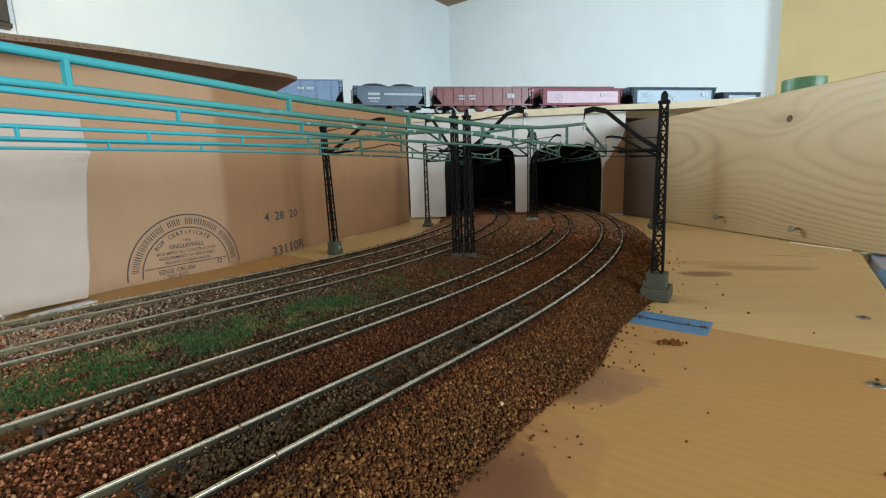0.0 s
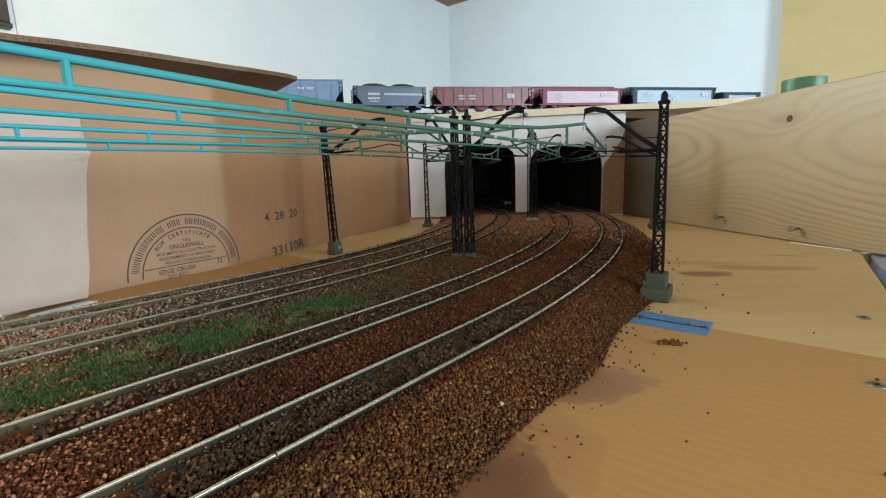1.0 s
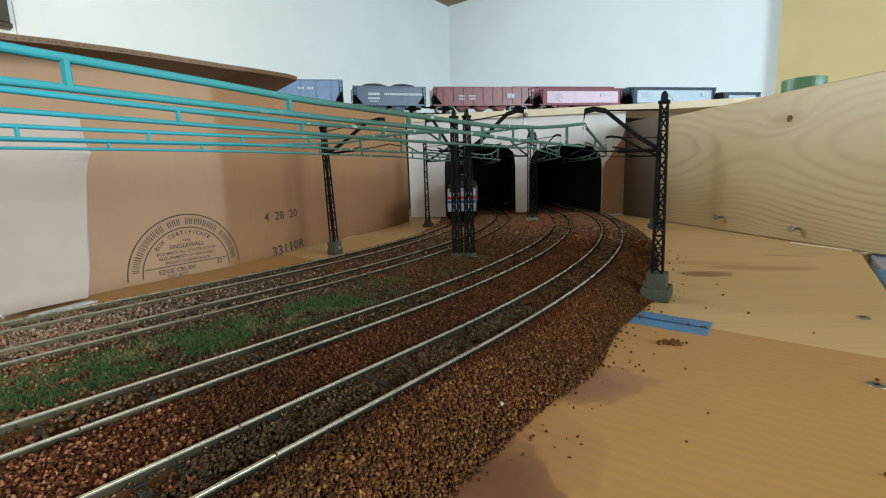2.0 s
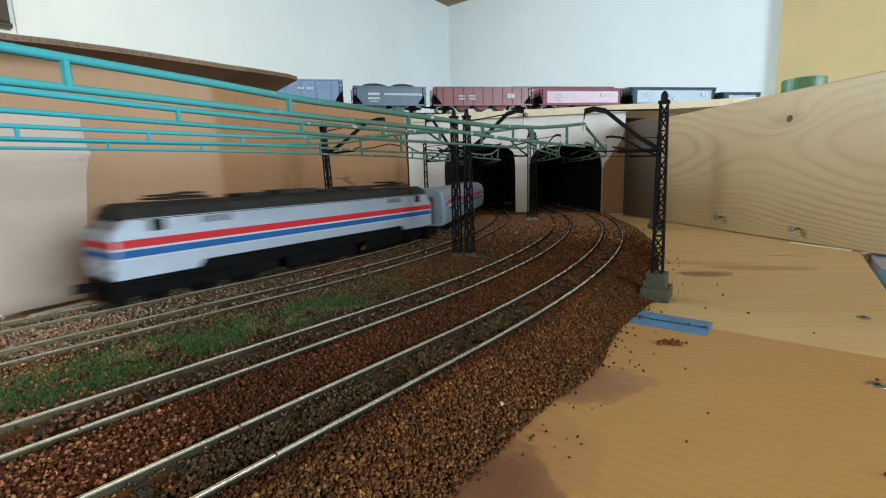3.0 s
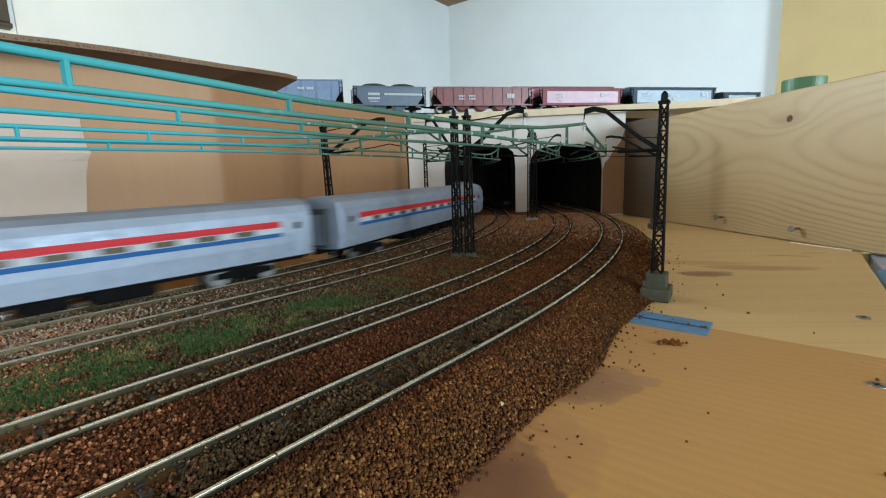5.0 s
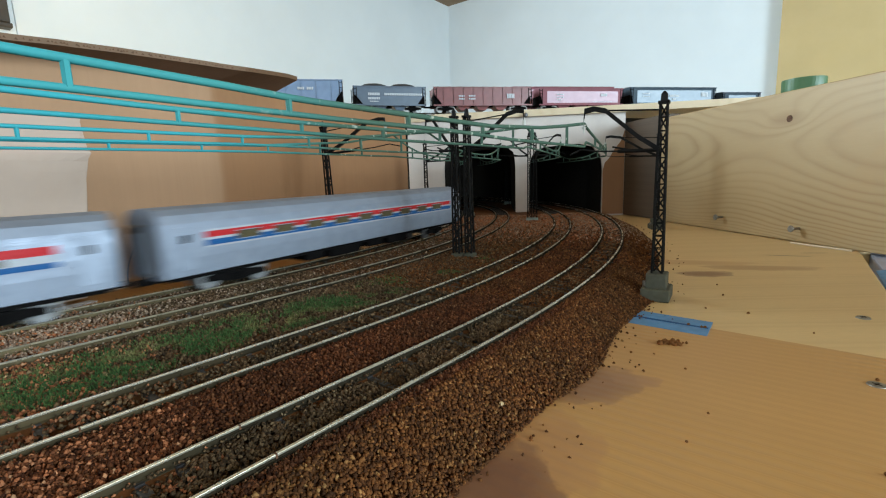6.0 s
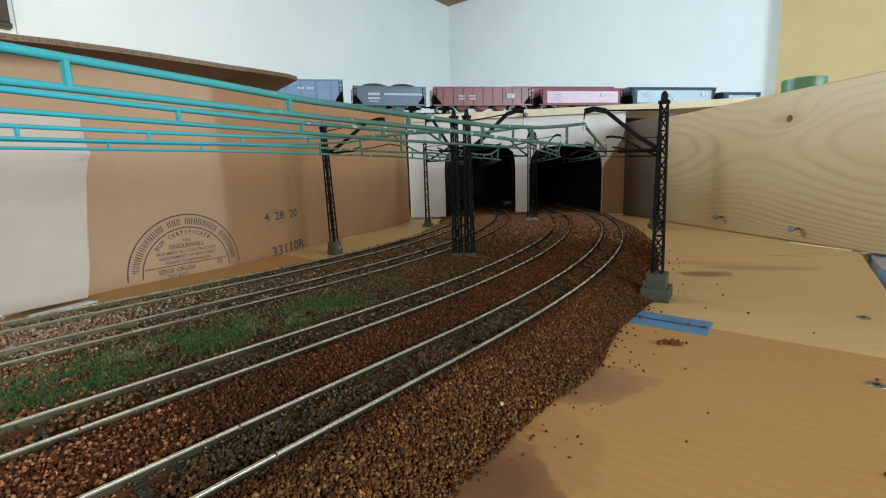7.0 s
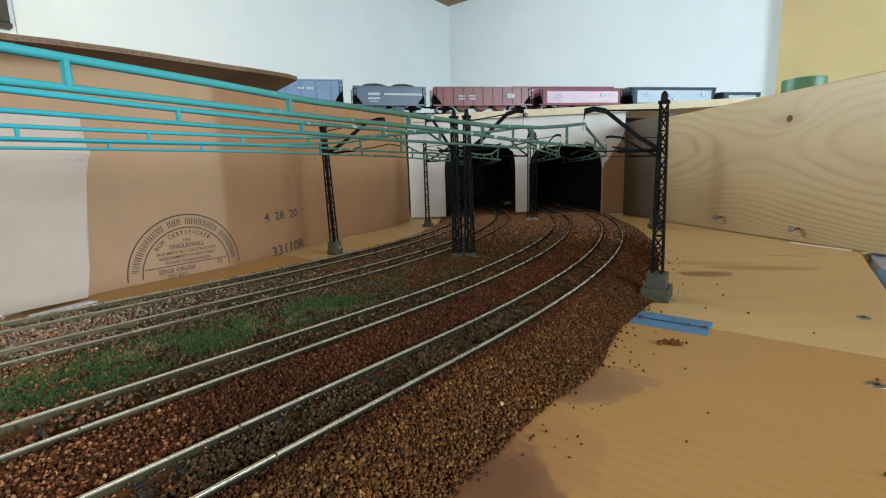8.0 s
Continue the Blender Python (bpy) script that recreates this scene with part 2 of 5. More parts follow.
M["white_paint"] = painted("white_grey_body", (0.32, 0.35, 0.40), 0.58, 0.05, 120.0, metal=0.5)
M["red"] = painted("red_stripe", (0.42, 0.016, 0.02), 0.6, 0.05, 120.0, spec=0.2)
M["blue"] = painted("blue_stripe", (0.008, 0.075, 0.22), 0.6, 0.05, 120.0, spec=0.2)
M["white"] = painted("white_stripe", (0.38, 0.40, 0.43), 0.7, 0.04, 120.0, spec=0.15)
M["dark_grey"] = painted("dark_grey_rubber", (0.05, 0.054, 0.062), 0.6, 0.2, 160.0)
M["roof"] = painted("dark_roof", (0.024, 0.021, 0.018), 0.8, 0.35, 160.0, spec=0.12)
M["under"] = painted("black_underframe", (0.0045, 0.004, 0.004), 0.85, 0.4, 200.0, spec=0.06)
M["wheel"] = painted("bright_wheel", (0.22, 0.22, 0.22), 0.6, 0.1, 200.0, metal=1.0)
M["freight_wheel"] = painted("shiny_freight_wheel", (0.30, 0.30, 0.29), 0.5, 0.1, 200.0, metal=0.5)
M["pane"] = painted("tinted_pane", (0.075, 0.06, 0.03), 0.5, 0.2, 200.0, spec=0.15)
M["glass"] = painted("dark_glass", (0.012, 0.013, 0.015), 0.08, 0.2, 200.0)
M["car_blue"] = painted("blue_grey_car", (0.14, 0.205, 0.31), 0.42, 0.1, 80.0)
M["car_navy"] = painted("navy_car", (0.055, 0.082, 0.118), 0.42, 0.12, 80.0)
M["car_red"] = painted("oxide_red_car", (0.16, 0.042, 0.04), 0.42, 0.12, 80.0)
M["car_pink"] = painted("faded_red_car", (0.20, 0.07, 0.085), 0.65, 0.08, 80.0, spec=0.25)
M["car_teal"] = painted("slate_blue_car", (0.03, 0.05, 0.068), 0.65, 0.1, 80.0, spec=0.25)
M["panel_pink"] = painted("pale_pink_panel", (0.34, 0.2, 0.25), 0.4, 0.06, 80.0)
M["panel_blue"] = painted("pale_blue_panel", (0.155, 0.215, 0.27), 0.4, 0.06, 80.0)
M["coal"] = painted("coal_load", (0.02, 0.02, 0.022), 0.7, 0.5, 400.0, grain=0.6)
M["lettering"] = painted("white_lettering", (0.42, 0.45, 0.48), 0.5, 0.05, 200.0)
M["paper"] = painted("white_paper", (0.72, 0.76, 0.8), 0.6, 0.04, 60.0)


def ballast_mat(name, tones):
    m = material(name, tones[1], 0.92, spec=0.2)
    n = m.node_tree.nodes
    geo = n.new("ShaderNodeNewGeometry")
    v = coords(m)
    big = noise_tex(m, v, 30.0, 3)
    fine = noise_tex(m, v, 1100.0, 3)
    dull = [tuple(c * k for c, k in zip(t, (0.8, 0.9, 0.95))) for t in tones]
    a, b = [ramp(m, geo.outputs["Random Per Island"], [(p, t) for p, t in zip((0.0, 0.4, 0.75, 0.95, 1.0), tt)]) for tt in (tones, dull)]
    c = mix(m, ramp(m, big, [(0.42, (0, 0, 0)), (0.58, (1, 1, 1))]), a, b)
    c = mix(m, ramp(m, fine, [(0.3, (0.5,) * 3), (0.7, (0, 0, 0))]), c, tuple(k * 0.35 for k in tones[1]))
    set_in(m, "Base Color", c)
    return m


def grass_mat():
    m = material("grass_tufts", (0.05, 0.1, 0.03), 0.9, spec=0.2)
    n = m.node_tree.nodes
    geo = n.new("ShaderNodeNewGeometry")
    v = coords(m)
    big = noise_tex(m, v, 32.0, 2)
    a = ramp(m, geo.outputs["Random Per Island"], [(0.0, (0.024, 0.06, 0.018)), (0.6, (0.056, 0.122, 0.037)), (1.0, (0.115, 0.18, 0.054))])
    b = ramp(m, geo.outputs["Random Per Island"], [(0.0, (0.09, 0.10, 0.03)), (0.6, (0.20, 0.19, 0.07)), (1.0, (0.33, 0.28, 0.13))])
    set_in(m, "Base Color", mix(m, ramp(m, big, [(0.55, (0, 0, 0)), (0.67, (1, 1, 1))]), a, b))
    return m


M["ballast"] = ballast_mat("brown_ballast", [(0.035, 0.013, 0.004), (0.101, 0.034, 0.009), (0.189, 0.067, 0.017), (0.257, 0.101, 0.028), (0.392, 0.196, 0.067)])
M["ballast_red"] = ballast_mat("russet_ballast", [(0.031, 0.01, 0.004), (0.099, 0.031, 0.011), (0.163, 0.052, 0.018), (0.215, 0.078, 0.029), (0.299, 0.135, 0.06)])
# brighter copy of the russet: the open end's glare is put into the colour
M["ballast_bright"] = ballast_mat("bright_russet_ballast", [(0.116, 0.039, 0.017), (0.357, 0.124, 0.052), (0.542, 0.202, 0.088), (0.651, 0.286, 0.138), (0.7, 0.416, 0.228)])
M["ballast_grey"] = ballast_mat("grey_brown_ballast", [(0.03, 0.0175, 0.009), (0.1, 0.056, 0.027), (0.17, 0.098, 0.047), (0.23, 0.14, 0.07), (0.32, 0.215, 0.115)])
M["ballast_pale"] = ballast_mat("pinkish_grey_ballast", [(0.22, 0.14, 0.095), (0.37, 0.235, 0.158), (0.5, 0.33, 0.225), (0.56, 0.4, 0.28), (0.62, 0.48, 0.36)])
M["grass"] = grass_mat()

# ---------------------------------------------------------------- mesh helpers (millimetres)


def mesh(name, verts, faces, mat, parent=None, smooth=False):
    me = bpy.data.meshes.new(name)
    me.from_pydata([tuple(c * MM for c in v) for v in verts], [], faces)
    me.materials.append(mat)
    if smooth:
        me.shade_smooth()
    ob = new(name, me)
    ob.parent = parent
    return ob


def from_bm(name, bm, mat, parent=None, smooth=False, fix=True):
    if fix:
        bmesh.ops.recalc_face_normals(bm, faces=bm.faces)
    bmesh.ops.scale(bm, vec=(MM, MM, MM), verts=bm.verts)
    me = bpy.data.meshes.new(name)
    bm.to_mesh(me)
    bm.free()
    me.materials.append(mat)
    if smooth:
        me.shade_smooth()
    ob = new(name, me)
    ob.parent = parent
    return ob


def part(name, bm, mat, parent, label="", smooth=False):
    ob = from_bm(name, bm, mat, parent, smooth)
    return tagged(ob, label) if label else ob


def thing(name, label, category, at=(0, 0, 0), rz=0.0, group="", kind=""):
    ob = new(name)
    ob.empty_display_size = 0.01
    ob.matrix_basis = pose(at[0] * MM, at[1] * MM, at[2] * MM, 0, 0, rz)
    return tagged(ob, label, category, group, kind)


def box(bm, x0, x1, y0, y1, z0, z1, bevel=0.0, m=None):
    vs = [bm.verts.new((x, y, z)) for x in (x0, x1) for y in (y0, y1) for z in (z0, z1)]
    fs = [(0, 1, 3, 2), (4, 6, 7, 5), (0, 4, 5, 1), (2, 3, 7, 6), (0, 2, 6, 4), (1, 5, 7, 3)]
    made = [bm.faces.new([vs[i] for i in f]) for f in fs]
    if m is not None:
        bmesh.ops.transform(bm, matrix=m, verts=vs)
    if bevel:
        es = list({e for f in made for e in f.edges})
        bmesh.ops.bevel(bm, geom=es, offset=bevel, segments=1, affect="EDGES", profile=0.5)
    return bm


def prism(bm, outline, z0, z1):
    """A flat outline (x, y) drawn up from z0 to z1."""
    lo = [bm.verts.new((x, y, z0)) for x, y in outline]
    hi = [bm.verts.new((x, y, z1)) for x, y in outline]
    k = len(outline)
    bm.faces.new(lo[::-1])
    bm.faces.new(hi)
    for i in range(k):
        bm.faces.new((lo[i], lo[(i + 1) % k], hi[(i + 1) % k], hi[i]))
    return bm


def loft(bm, rings, closed=True, caps=True):
    rows = [[bm.verts.new(p) for p in r] for r in rings]
    k = len(rows[0])
    for a, b in zip(rows[:-1], rows[1:]):
        for i in range(k if closed else k - 1):
            j = (i + 1) % k
            bm.faces.new((a[i], a[j], b[j], b[i]))
    if caps and closed:
        bm.faces.new(rows[0][::-1])
        bm.faces.new(rows[-1])
    return bm


def rod(bm, a, b, r, sides=6, r2=None):
    a, b = Vector(a), Vector(b)
    q = (b - a).to_track_quat("Z", "Y")
    r2 = r if r2 is None else r2
    ring = lambda c, rr: [c + q @ Vector((rr * math.cos(t), rr * math.sin(t), 0)) for t in (2 * math.pi * i / sides for i in range(sides))]
    return loft(bm, [ring(a, r), ring(b, r2)])


def tube(bm, pts, r, sides=6):
    pts = [Vector(p) for p in pts]
    rings = []
    for i, p in enumerate(pts):
        d = (pts[min(i + 1, len(pts) - 1)] - pts[max(i - 1, 0)]).normalized()
        up = Vector((0, 0, 1)) if abs(d.z) < 0.95 else Vector((1, 0, 0))
        s = d.cross(up).normalized()
        t = s.cross(d)
        rings.append([p + (s * math.cos(w) + t * math.sin(w)) * r for w in (2 * math.pi * k / sides for k in range(sides))])
    return loft(bm, rings)


def disc(bm, centre, axis, r, thick, sides=16):
    c, ax = Vector(centre), Vector(axis).normalized()
    return rod(bm, c - ax * thick / 2, c + ax * thick / 2, r, sides)


def clip_poly(poly, p, n):
    """The part of a flat outline on the side of p to which n points."""
    out = []
    for i, a in enumerate(poly):
        b = poly[(i + 1) % len(poly)]
        da = (a[0] - p[0]) * n[0] + (a[1] - p[1]) * n[1]
        db = (b[0] - p[0]) * n[0] + (b[1] - p[1]) * n[1]
        if da >= 0:
            out.append(a)
        if da * db < 0:
            t = da / (da - db)
            out.append((a[0] + t * (b[0] - a[0]), a[1] + t * (b[1] - a[1])))
    return out


# ---------------------------------------------------------------- the tracks' line
TH, LO, S0, RAD = 0.6965, -93.33, 116.34, 900.0
DIR = (math.sin(TH), math.cos(TH))
NRM = (math.cos(TH), -math.sin(TH))
S_ARC = 2.4 * RAD
FRONT = [(-1.0, 1485), (0.0, 1100), (1.5, 514), (2.8, 12), (3.0, -59), (3.5, -249.5), (4.0, -432), (4.5, -610), (5.0, -811), (5.8, -1138), (6.5, -1439), (6.8, -1564), (8.0, -2064), (9.0, -2479)]
OFF = {"outer": 0.0, "second": -48.4, "third": -122.26, "far": -170.86}


def line(s, o):
    """Plan place and heading at s along the line and o to its right: straight, then a left-hand curve, then straight."""
    st, a = min(s, 0.0), min(max(s, 0.0), S_ARC) / RAD
    e = max(s - S_ARC, 0.0)
    al = S0 + st + (RAD + o) * math.sin(a) + e * math.cos(a)
    ac = LO + o + (RAD + o) * (math.cos(a) - 1) - e * math.sin(a)
    return (al * DIR[0] + ac * NRM[0], al * DIR[1] + ac * NRM[1]), TH - a


def far_line(d):
    """The far track by its own length d."""
    k = 1 + OFF["far"] / RAD
    s = d if d < 0 else (d / k if d < S_ARC * k else S_ARC + d - S_ARC * k)
    return line(s, OFF["far"])


# ---------------------------------------------------------------- the room


def slab(name, u0, u1, w0, w1, z0, z1, mat, label, category="wall", holes=()):
    """A wall, floor or ceiling of the room, with openings (along its length a, height b) through it."""
    ob_bm = bmesh.new()
    long_u = (u1 - u0) > (w1 - w0)
    a0, a1 = (u0, u1) if long_u else (w0, w1)
    cuts = sorted(holes)
    spans, at = [], a0
    for h in cuts:
        spans += [(at, h[0], z0, z1), (h[0], h[1], z0, h[2]), (h[0], h[1], h[3], z1)]
        at = h[1]
    spans.append((at, a1, z0, z1))
    rot = Matrix(((RA.x, RB.x, 0, K.x), (RA.y, RB.y, 0, K.y), (0, 0, 1, 0), (0, 0, 0, 1)))
    for b0, b1, c0, c1 in spans:
        if long_u:
            box(ob_bm, b0, b1, w0, w1, c0, c1, m=rot)
        else:
            box(ob_bm, u0, u1, b0, b1, c0, c1, m=rot)
    return tagged(from_bm(name, ob_bm, mat), label, category, kind="structure")


def build_room():
    slab("wall_north", -150, U_LEN, -150, 0, Z_FLOOR, Z_CEIL, M["wall"], "smooth white painted wall behind the layout", holes=[(2950, 3600, 100, 1350)])
    slab("wall_east", -150, 0, 0, 2250, Z_FLOOR, Z_CEIL, M["wall"], "white painted wall meeting the corner")
    slab("wall_east_yellow", -150, 60, 2250, W_LEN, Z_FLOOR, Z_CEIL, M["yellow"], "yellow painted stretch of wall, slightly proud")
    slab("wall_west", U_LEN, U_LEN + 150, -150, W_LEN + 150, Z_FLOOR, Z_CEIL, M["wall"], "white wall with a wide window", holes=[(1150, 3450, 100, 1250)])
    slab("wall_south", -150, U_LEN, W_LEN, W_LEN + 150, Z_FLOOR, Z_CEIL, M["wall"], "white wall with a window", holes=[(2100, 3900, 100, 1200)])
    slab("ceiling", -150, U_LEN + 150, -150, W_LEN + 150, Z_CEIL, Z_CEIL + 60, M["ceiling"], "brown wooden ceiling", "ceiling")
    slab("floor", -150, U_LEN + 150, -150, W_LEN + 150, Z_FLOOR - 60, Z_FLOOR, M["floor"], "grey brown carpeted floor", "floor")
    # white upright trim and a tall dark cabinet at the end of the white wall
    slab("trim", 2690, 2770, 0, 14, Z_FLOOR, Z_CEIL, M["wall"], "white upright wooden trim on the wall", "trim")
    cab = thing("wall_cabinet", "dark brown wooden cabinet hung on the white wall", "cabinet")
    rot = Matrix(((RA.x, RB.x, 0, K.x), (RA.y, RB.y, 0, K.y), (0, 0, 1, 0), (0, 0, 0, 1)))
    part("body", box(bmesh.new(), 2790, 2925, 1, 40, 668, Z_CEIL - 2, 3, rot), M["dark_wood"], cab)
    part("bottom_rail", box(bmesh.new(), 2786, 2928, 1, 46, 650, 667, 3, rot), M["dark_wood"], cab)


build_room()

# ---------------------------------------------------------------- baseboard, deck, side walls
EDGE_A, EDGE_B = (314.0, 333.0), (231.0, 228.0)
SEAM_P, SEAM_N = (113.0, 187.0), (-0.67, -0.74)


def build_boards():
    top = thing("baseboard", "orange-tan plywood baseboard on a plain timber frame", "baseboard", kind="structure")
    def panel(poly, z0=-12.0, z1=0.0):
        return prism(bmesh.new(), poly, z0, z1)
    big = [(-2300, -2100), (-1609, -2100), (314, 333), (322, 346), (700, 352), (700, 2300), (-2300, 2300)]
    for axis in (RA, RB):
        q = K + axis * 20
        big = clip_poly(big, (q.x, q.y), (axis.x, axis.y))
    a = clip_poly(big, SEAM_P, SEAM_N)
    b = clip_poly(big, (SEAM_P[0] + 0.25, SEAM_P[1] + 0.25), (-SEAM_N[0], -SEAM_N[1]))
    part("panel", panel(a), M["board"], top, "plywood panel with brown stains")
    part("panel", panel(b, -12.0, -0.25), M["board_far"], top, "paler plywood panel with one dark stain")
    for x, y in ((-1300, 1700), (500, 1900), (600, 420), (-2200, -2000), (-1700, -2000), (-2200, 100), (-900, 700), (-300, -250)):
        part("leg", box(bmesh.new(), x - 35, x + 35, y - 35, y + 35, Z_FLOOR, -12), M["pine"], top)
    low = thing("side_board", "grey painted board a little below the baseboard, with blue tape", "board", kind="structure")
    part("panel", prism(bmesh.new(), [(332, 345), (-170, -300), (-60, -400), (700, -400), (700, 345)], -12, -2), M["grey_board"], low)
    part("leg", box(bmesh.new(), 500, 560, -300, -240, Z_FLOOR, -12), M["pine"], low)
    part("leg", box(bmesh.new(), 500, 560, 200, 260, Z_FLOOR, -12), M["pine"], low)
    t2 = bmesh.new()
    prism(t2, [(216, 208), (280, 285.6), (420, 322), (420, 208)][::-1], -1.95, -1.6)
    tagged(part("tape_strip", t2, M["tape"], None, ""), "blue painter's tape on the grey board", "tape")


build_boards()
PORTAL_A, PORTAL_B = (-50.0, 740.0), (275.0, 700.0)
PDX, PDY = 0.99253, -0.12216


def on_portal(a, back=0.0):
    """Plan place at a along the portal and some way behind its face."""
    return PORTAL_A[0] + PDX * a - PDY * back, PORTAL_A[1] + PDY * a + PDX * back


def arch(a0, a1, spring, crown, seed, step=14):
    """A rough-cut arch outline from foot to foot."""
    rnd = random.Random(seed)
    pts = [(a0, 0.0), (a0 + rnd.uniform(-1, 1), spring * 0.5), (a0, spring)]
    mid, half = (a0 + a1) / 2, (a1 - a0) / 2
    for i in range(1, step):
        t = math.pi * (1 - i / step)
        k = rnd.uniform(-1.2, 1.2)
        c, s = math.cos(t), math.sin(t)
        pts.append((mid + half * math.copysign(abs(c) ** 0.7, c) + k, spring + (crown - spring) * abs(s) ** 0.62 + k))
    pts += [(a1, spring), (a1 + rnd.uniform(-1, 1), spring * 0.5), (a1, 0.0)]
    return pts


def build_portal():
    por = thing("tunnel_portal", "pale painted card tunnel portal with two rough-cut arches", "tunnel portal", kind="structure")
    H = 154.0
    left, right = arch(57, 169, 78, 117, 3), arch(190, 301, 70, 110, 5)
    bm = bmesh.new()
    # strips from each outline piece up to the top, so that the openings stay open
    def sheet(back):
        cols = [(0, 0)] + [p for p in left] + [p for p in right] + [(333, 0)]
        lo = [bm.verts.new((*on_portal(a, back), max(z, 3.6 if a < 60 else 0.0))) for a, z in cols]
        hi = [bm.verts.new((*on_portal(a, back), H)) for a, z in cols]
        return lo, hi
    lf, hf = sheet(0)
    lb, hb = sheet(6)
    k = len(lf)
    for i in range(k - 1):
        bm.faces.new((lf[i], lf[i + 1], hf[i + 1], hf[i]))
        bm.faces.new((lb[i + 1], lb[i], hb[i], hb[i + 1]))
        bm.faces.new((lf[i + 1], lf[i], lb[i], lb[i + 1]))
        bm.faces.new((hf[i], hf[i + 1], hb[i + 1], hb[i]))
    for i in (0, k - 1):
        bm.faces.new((lf[i], hf[i], hb[i], lb[i]))
    part("portal_face", bm, M["portal"], por)
    # brown card beside the second arch: the leg's shade put into its colour
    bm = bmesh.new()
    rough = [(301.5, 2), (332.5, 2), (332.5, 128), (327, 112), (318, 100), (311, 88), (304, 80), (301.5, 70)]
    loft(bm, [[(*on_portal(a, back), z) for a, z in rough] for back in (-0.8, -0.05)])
    part("shade_card", bm, M["card"], por, "brown card patch coloured for the shade on the leg")
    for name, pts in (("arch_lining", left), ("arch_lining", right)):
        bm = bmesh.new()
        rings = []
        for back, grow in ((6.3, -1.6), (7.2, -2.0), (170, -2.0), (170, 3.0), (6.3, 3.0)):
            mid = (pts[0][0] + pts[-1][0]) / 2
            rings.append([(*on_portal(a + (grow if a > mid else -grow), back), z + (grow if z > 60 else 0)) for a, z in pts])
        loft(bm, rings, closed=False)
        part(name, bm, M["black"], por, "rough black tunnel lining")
    # unseen black side sheets, added behind the portal to keep the tunnel dark
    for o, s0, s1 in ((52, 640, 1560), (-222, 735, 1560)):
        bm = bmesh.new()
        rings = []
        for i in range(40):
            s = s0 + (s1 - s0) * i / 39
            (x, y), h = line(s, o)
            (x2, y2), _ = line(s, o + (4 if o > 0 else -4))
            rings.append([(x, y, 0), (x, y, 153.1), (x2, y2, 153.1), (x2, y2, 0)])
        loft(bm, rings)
        part("blackout_sheet", bm, M["black"], por)
    bm = bmesh.new()
    (x0, y0), _ = line(1560, 52)
    (x1, y1), _ = line(1560, -222)
    deck = thing("upper_deck", "pale plywood upper deck carrying freight cars", "deck", kind="structure")
    front = [on_portal(-330, 60), on_portal(-130, 30), on_portal(-20, -4), on_portal(120, -6), on_portal(260, -6), on_portal(345, -8), (420, 668), (900, 640), (1100, 1100), (700, 1600), (-600, 1700), (-900, 1300), (-760, 640)]
    prism(bm, front, 154, 164)
    part("deck_panel", bm, M["deck"], deck)
    # black sheet added under the deck, also to keep light out of the tunnel
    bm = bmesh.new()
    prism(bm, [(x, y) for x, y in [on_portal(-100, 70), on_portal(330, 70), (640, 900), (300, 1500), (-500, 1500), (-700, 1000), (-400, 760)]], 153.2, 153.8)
    part("underside", bm, M["black"], deck, "black sheet added under the deck to darken the tunnel")
    for x, y in ((880, 680), (1060, 1090), (660, 1560), (-560, 1660), (-740, 690)):
        part("post", box(bmesh.new(), x - 15, x + 15, y - 15, y + 15, 0 if x < 700 else Z_FLOOR, 154), M["pine"], deck)


build_portal()


def build_side_plank():
    """The pine plank that stands on edge beside the tracks."""
    a, b = Vector((277, 690, 0)), Vector((363.4, 0, 0))
    d = (b - a).normalized()
    n = Vector((-d.y, d.x, 0))
    L = (b - a).length
    bm = bmesh.new()
    box(bm, 91, L, 0, 19, 0, 132, 0.8)
    bmesh.ops.scale(bm, vec=(MM,) * 3, verts=bm.verts)
    me = bpy.data.meshes.new("side_plank")
    bm.to_mesh(me)
    bm.free()
    me.materials.append(M["pine"])
    pl = new("side_plank", me)
    tagged(pl, "knotty pine plank standing on edge beside the tracks", "plank")
    ang = math.degrees(math.atan2(d.y, d.x))
    pl.matrix_basis = pose(a.x * MM, a.y * MM, 0.0004, 0, 0, ang)
    # set-back plank, its recess shade painted in
    bm = bmesh.new()
    box(bm, -60, 90.5, 6, 25, 0, 138, 0.8)
    rear = from_bm("rear_plank", bm, M["rear_plank"])
    rear.matrix_basis = pose(a.x * MM, a.y * MM, 0.0004, 0, 0, ang)
    tagged(rear, "plank set back beside the tunnel portal, coloured dark for its shade", "plank")
    return a, d, n, L, ang, pl


PL_A, PL_D, PL_N, PL_L, PL_ANG, PLANK = build_side_plank()


def plank_screws():
    for u, z in ((206, 14.8), (298, 12.4)):
        sc = thing("screw", "zinc screw standing out of the pine plank", "screw", (PL_A.x + PL_D.x * u, PL_A.y + PL_D.y * u, z), PL_ANG, "screws in the plank")
        bm = bmesh.new()
        rod(bm, (0, 3, 0), (0, -6, 0), 1.3, 8)
        part("shank", bm, M["screw"], sc)
        bm = bmesh.new()
        rod(bm, (0, -6, 0), (0, -8.5, 0), 1.5, 12, 3.2)
        rod(bm, (0, -8.5, 0), (0, -9.1, 0), 3.2, 12, 2.7)
        part("head", bm, M["screw"], sc)
    bm = bmesh.new()
    rod(bm, (279, -0.3, 108.0), (279, 0.4, 108.0), 3.0, 14)
    k = part("knot", bm, M["hole"], PLANK, "dark open knot")
    k.matrix_parent_inverse = Matrix()


plank_screws()

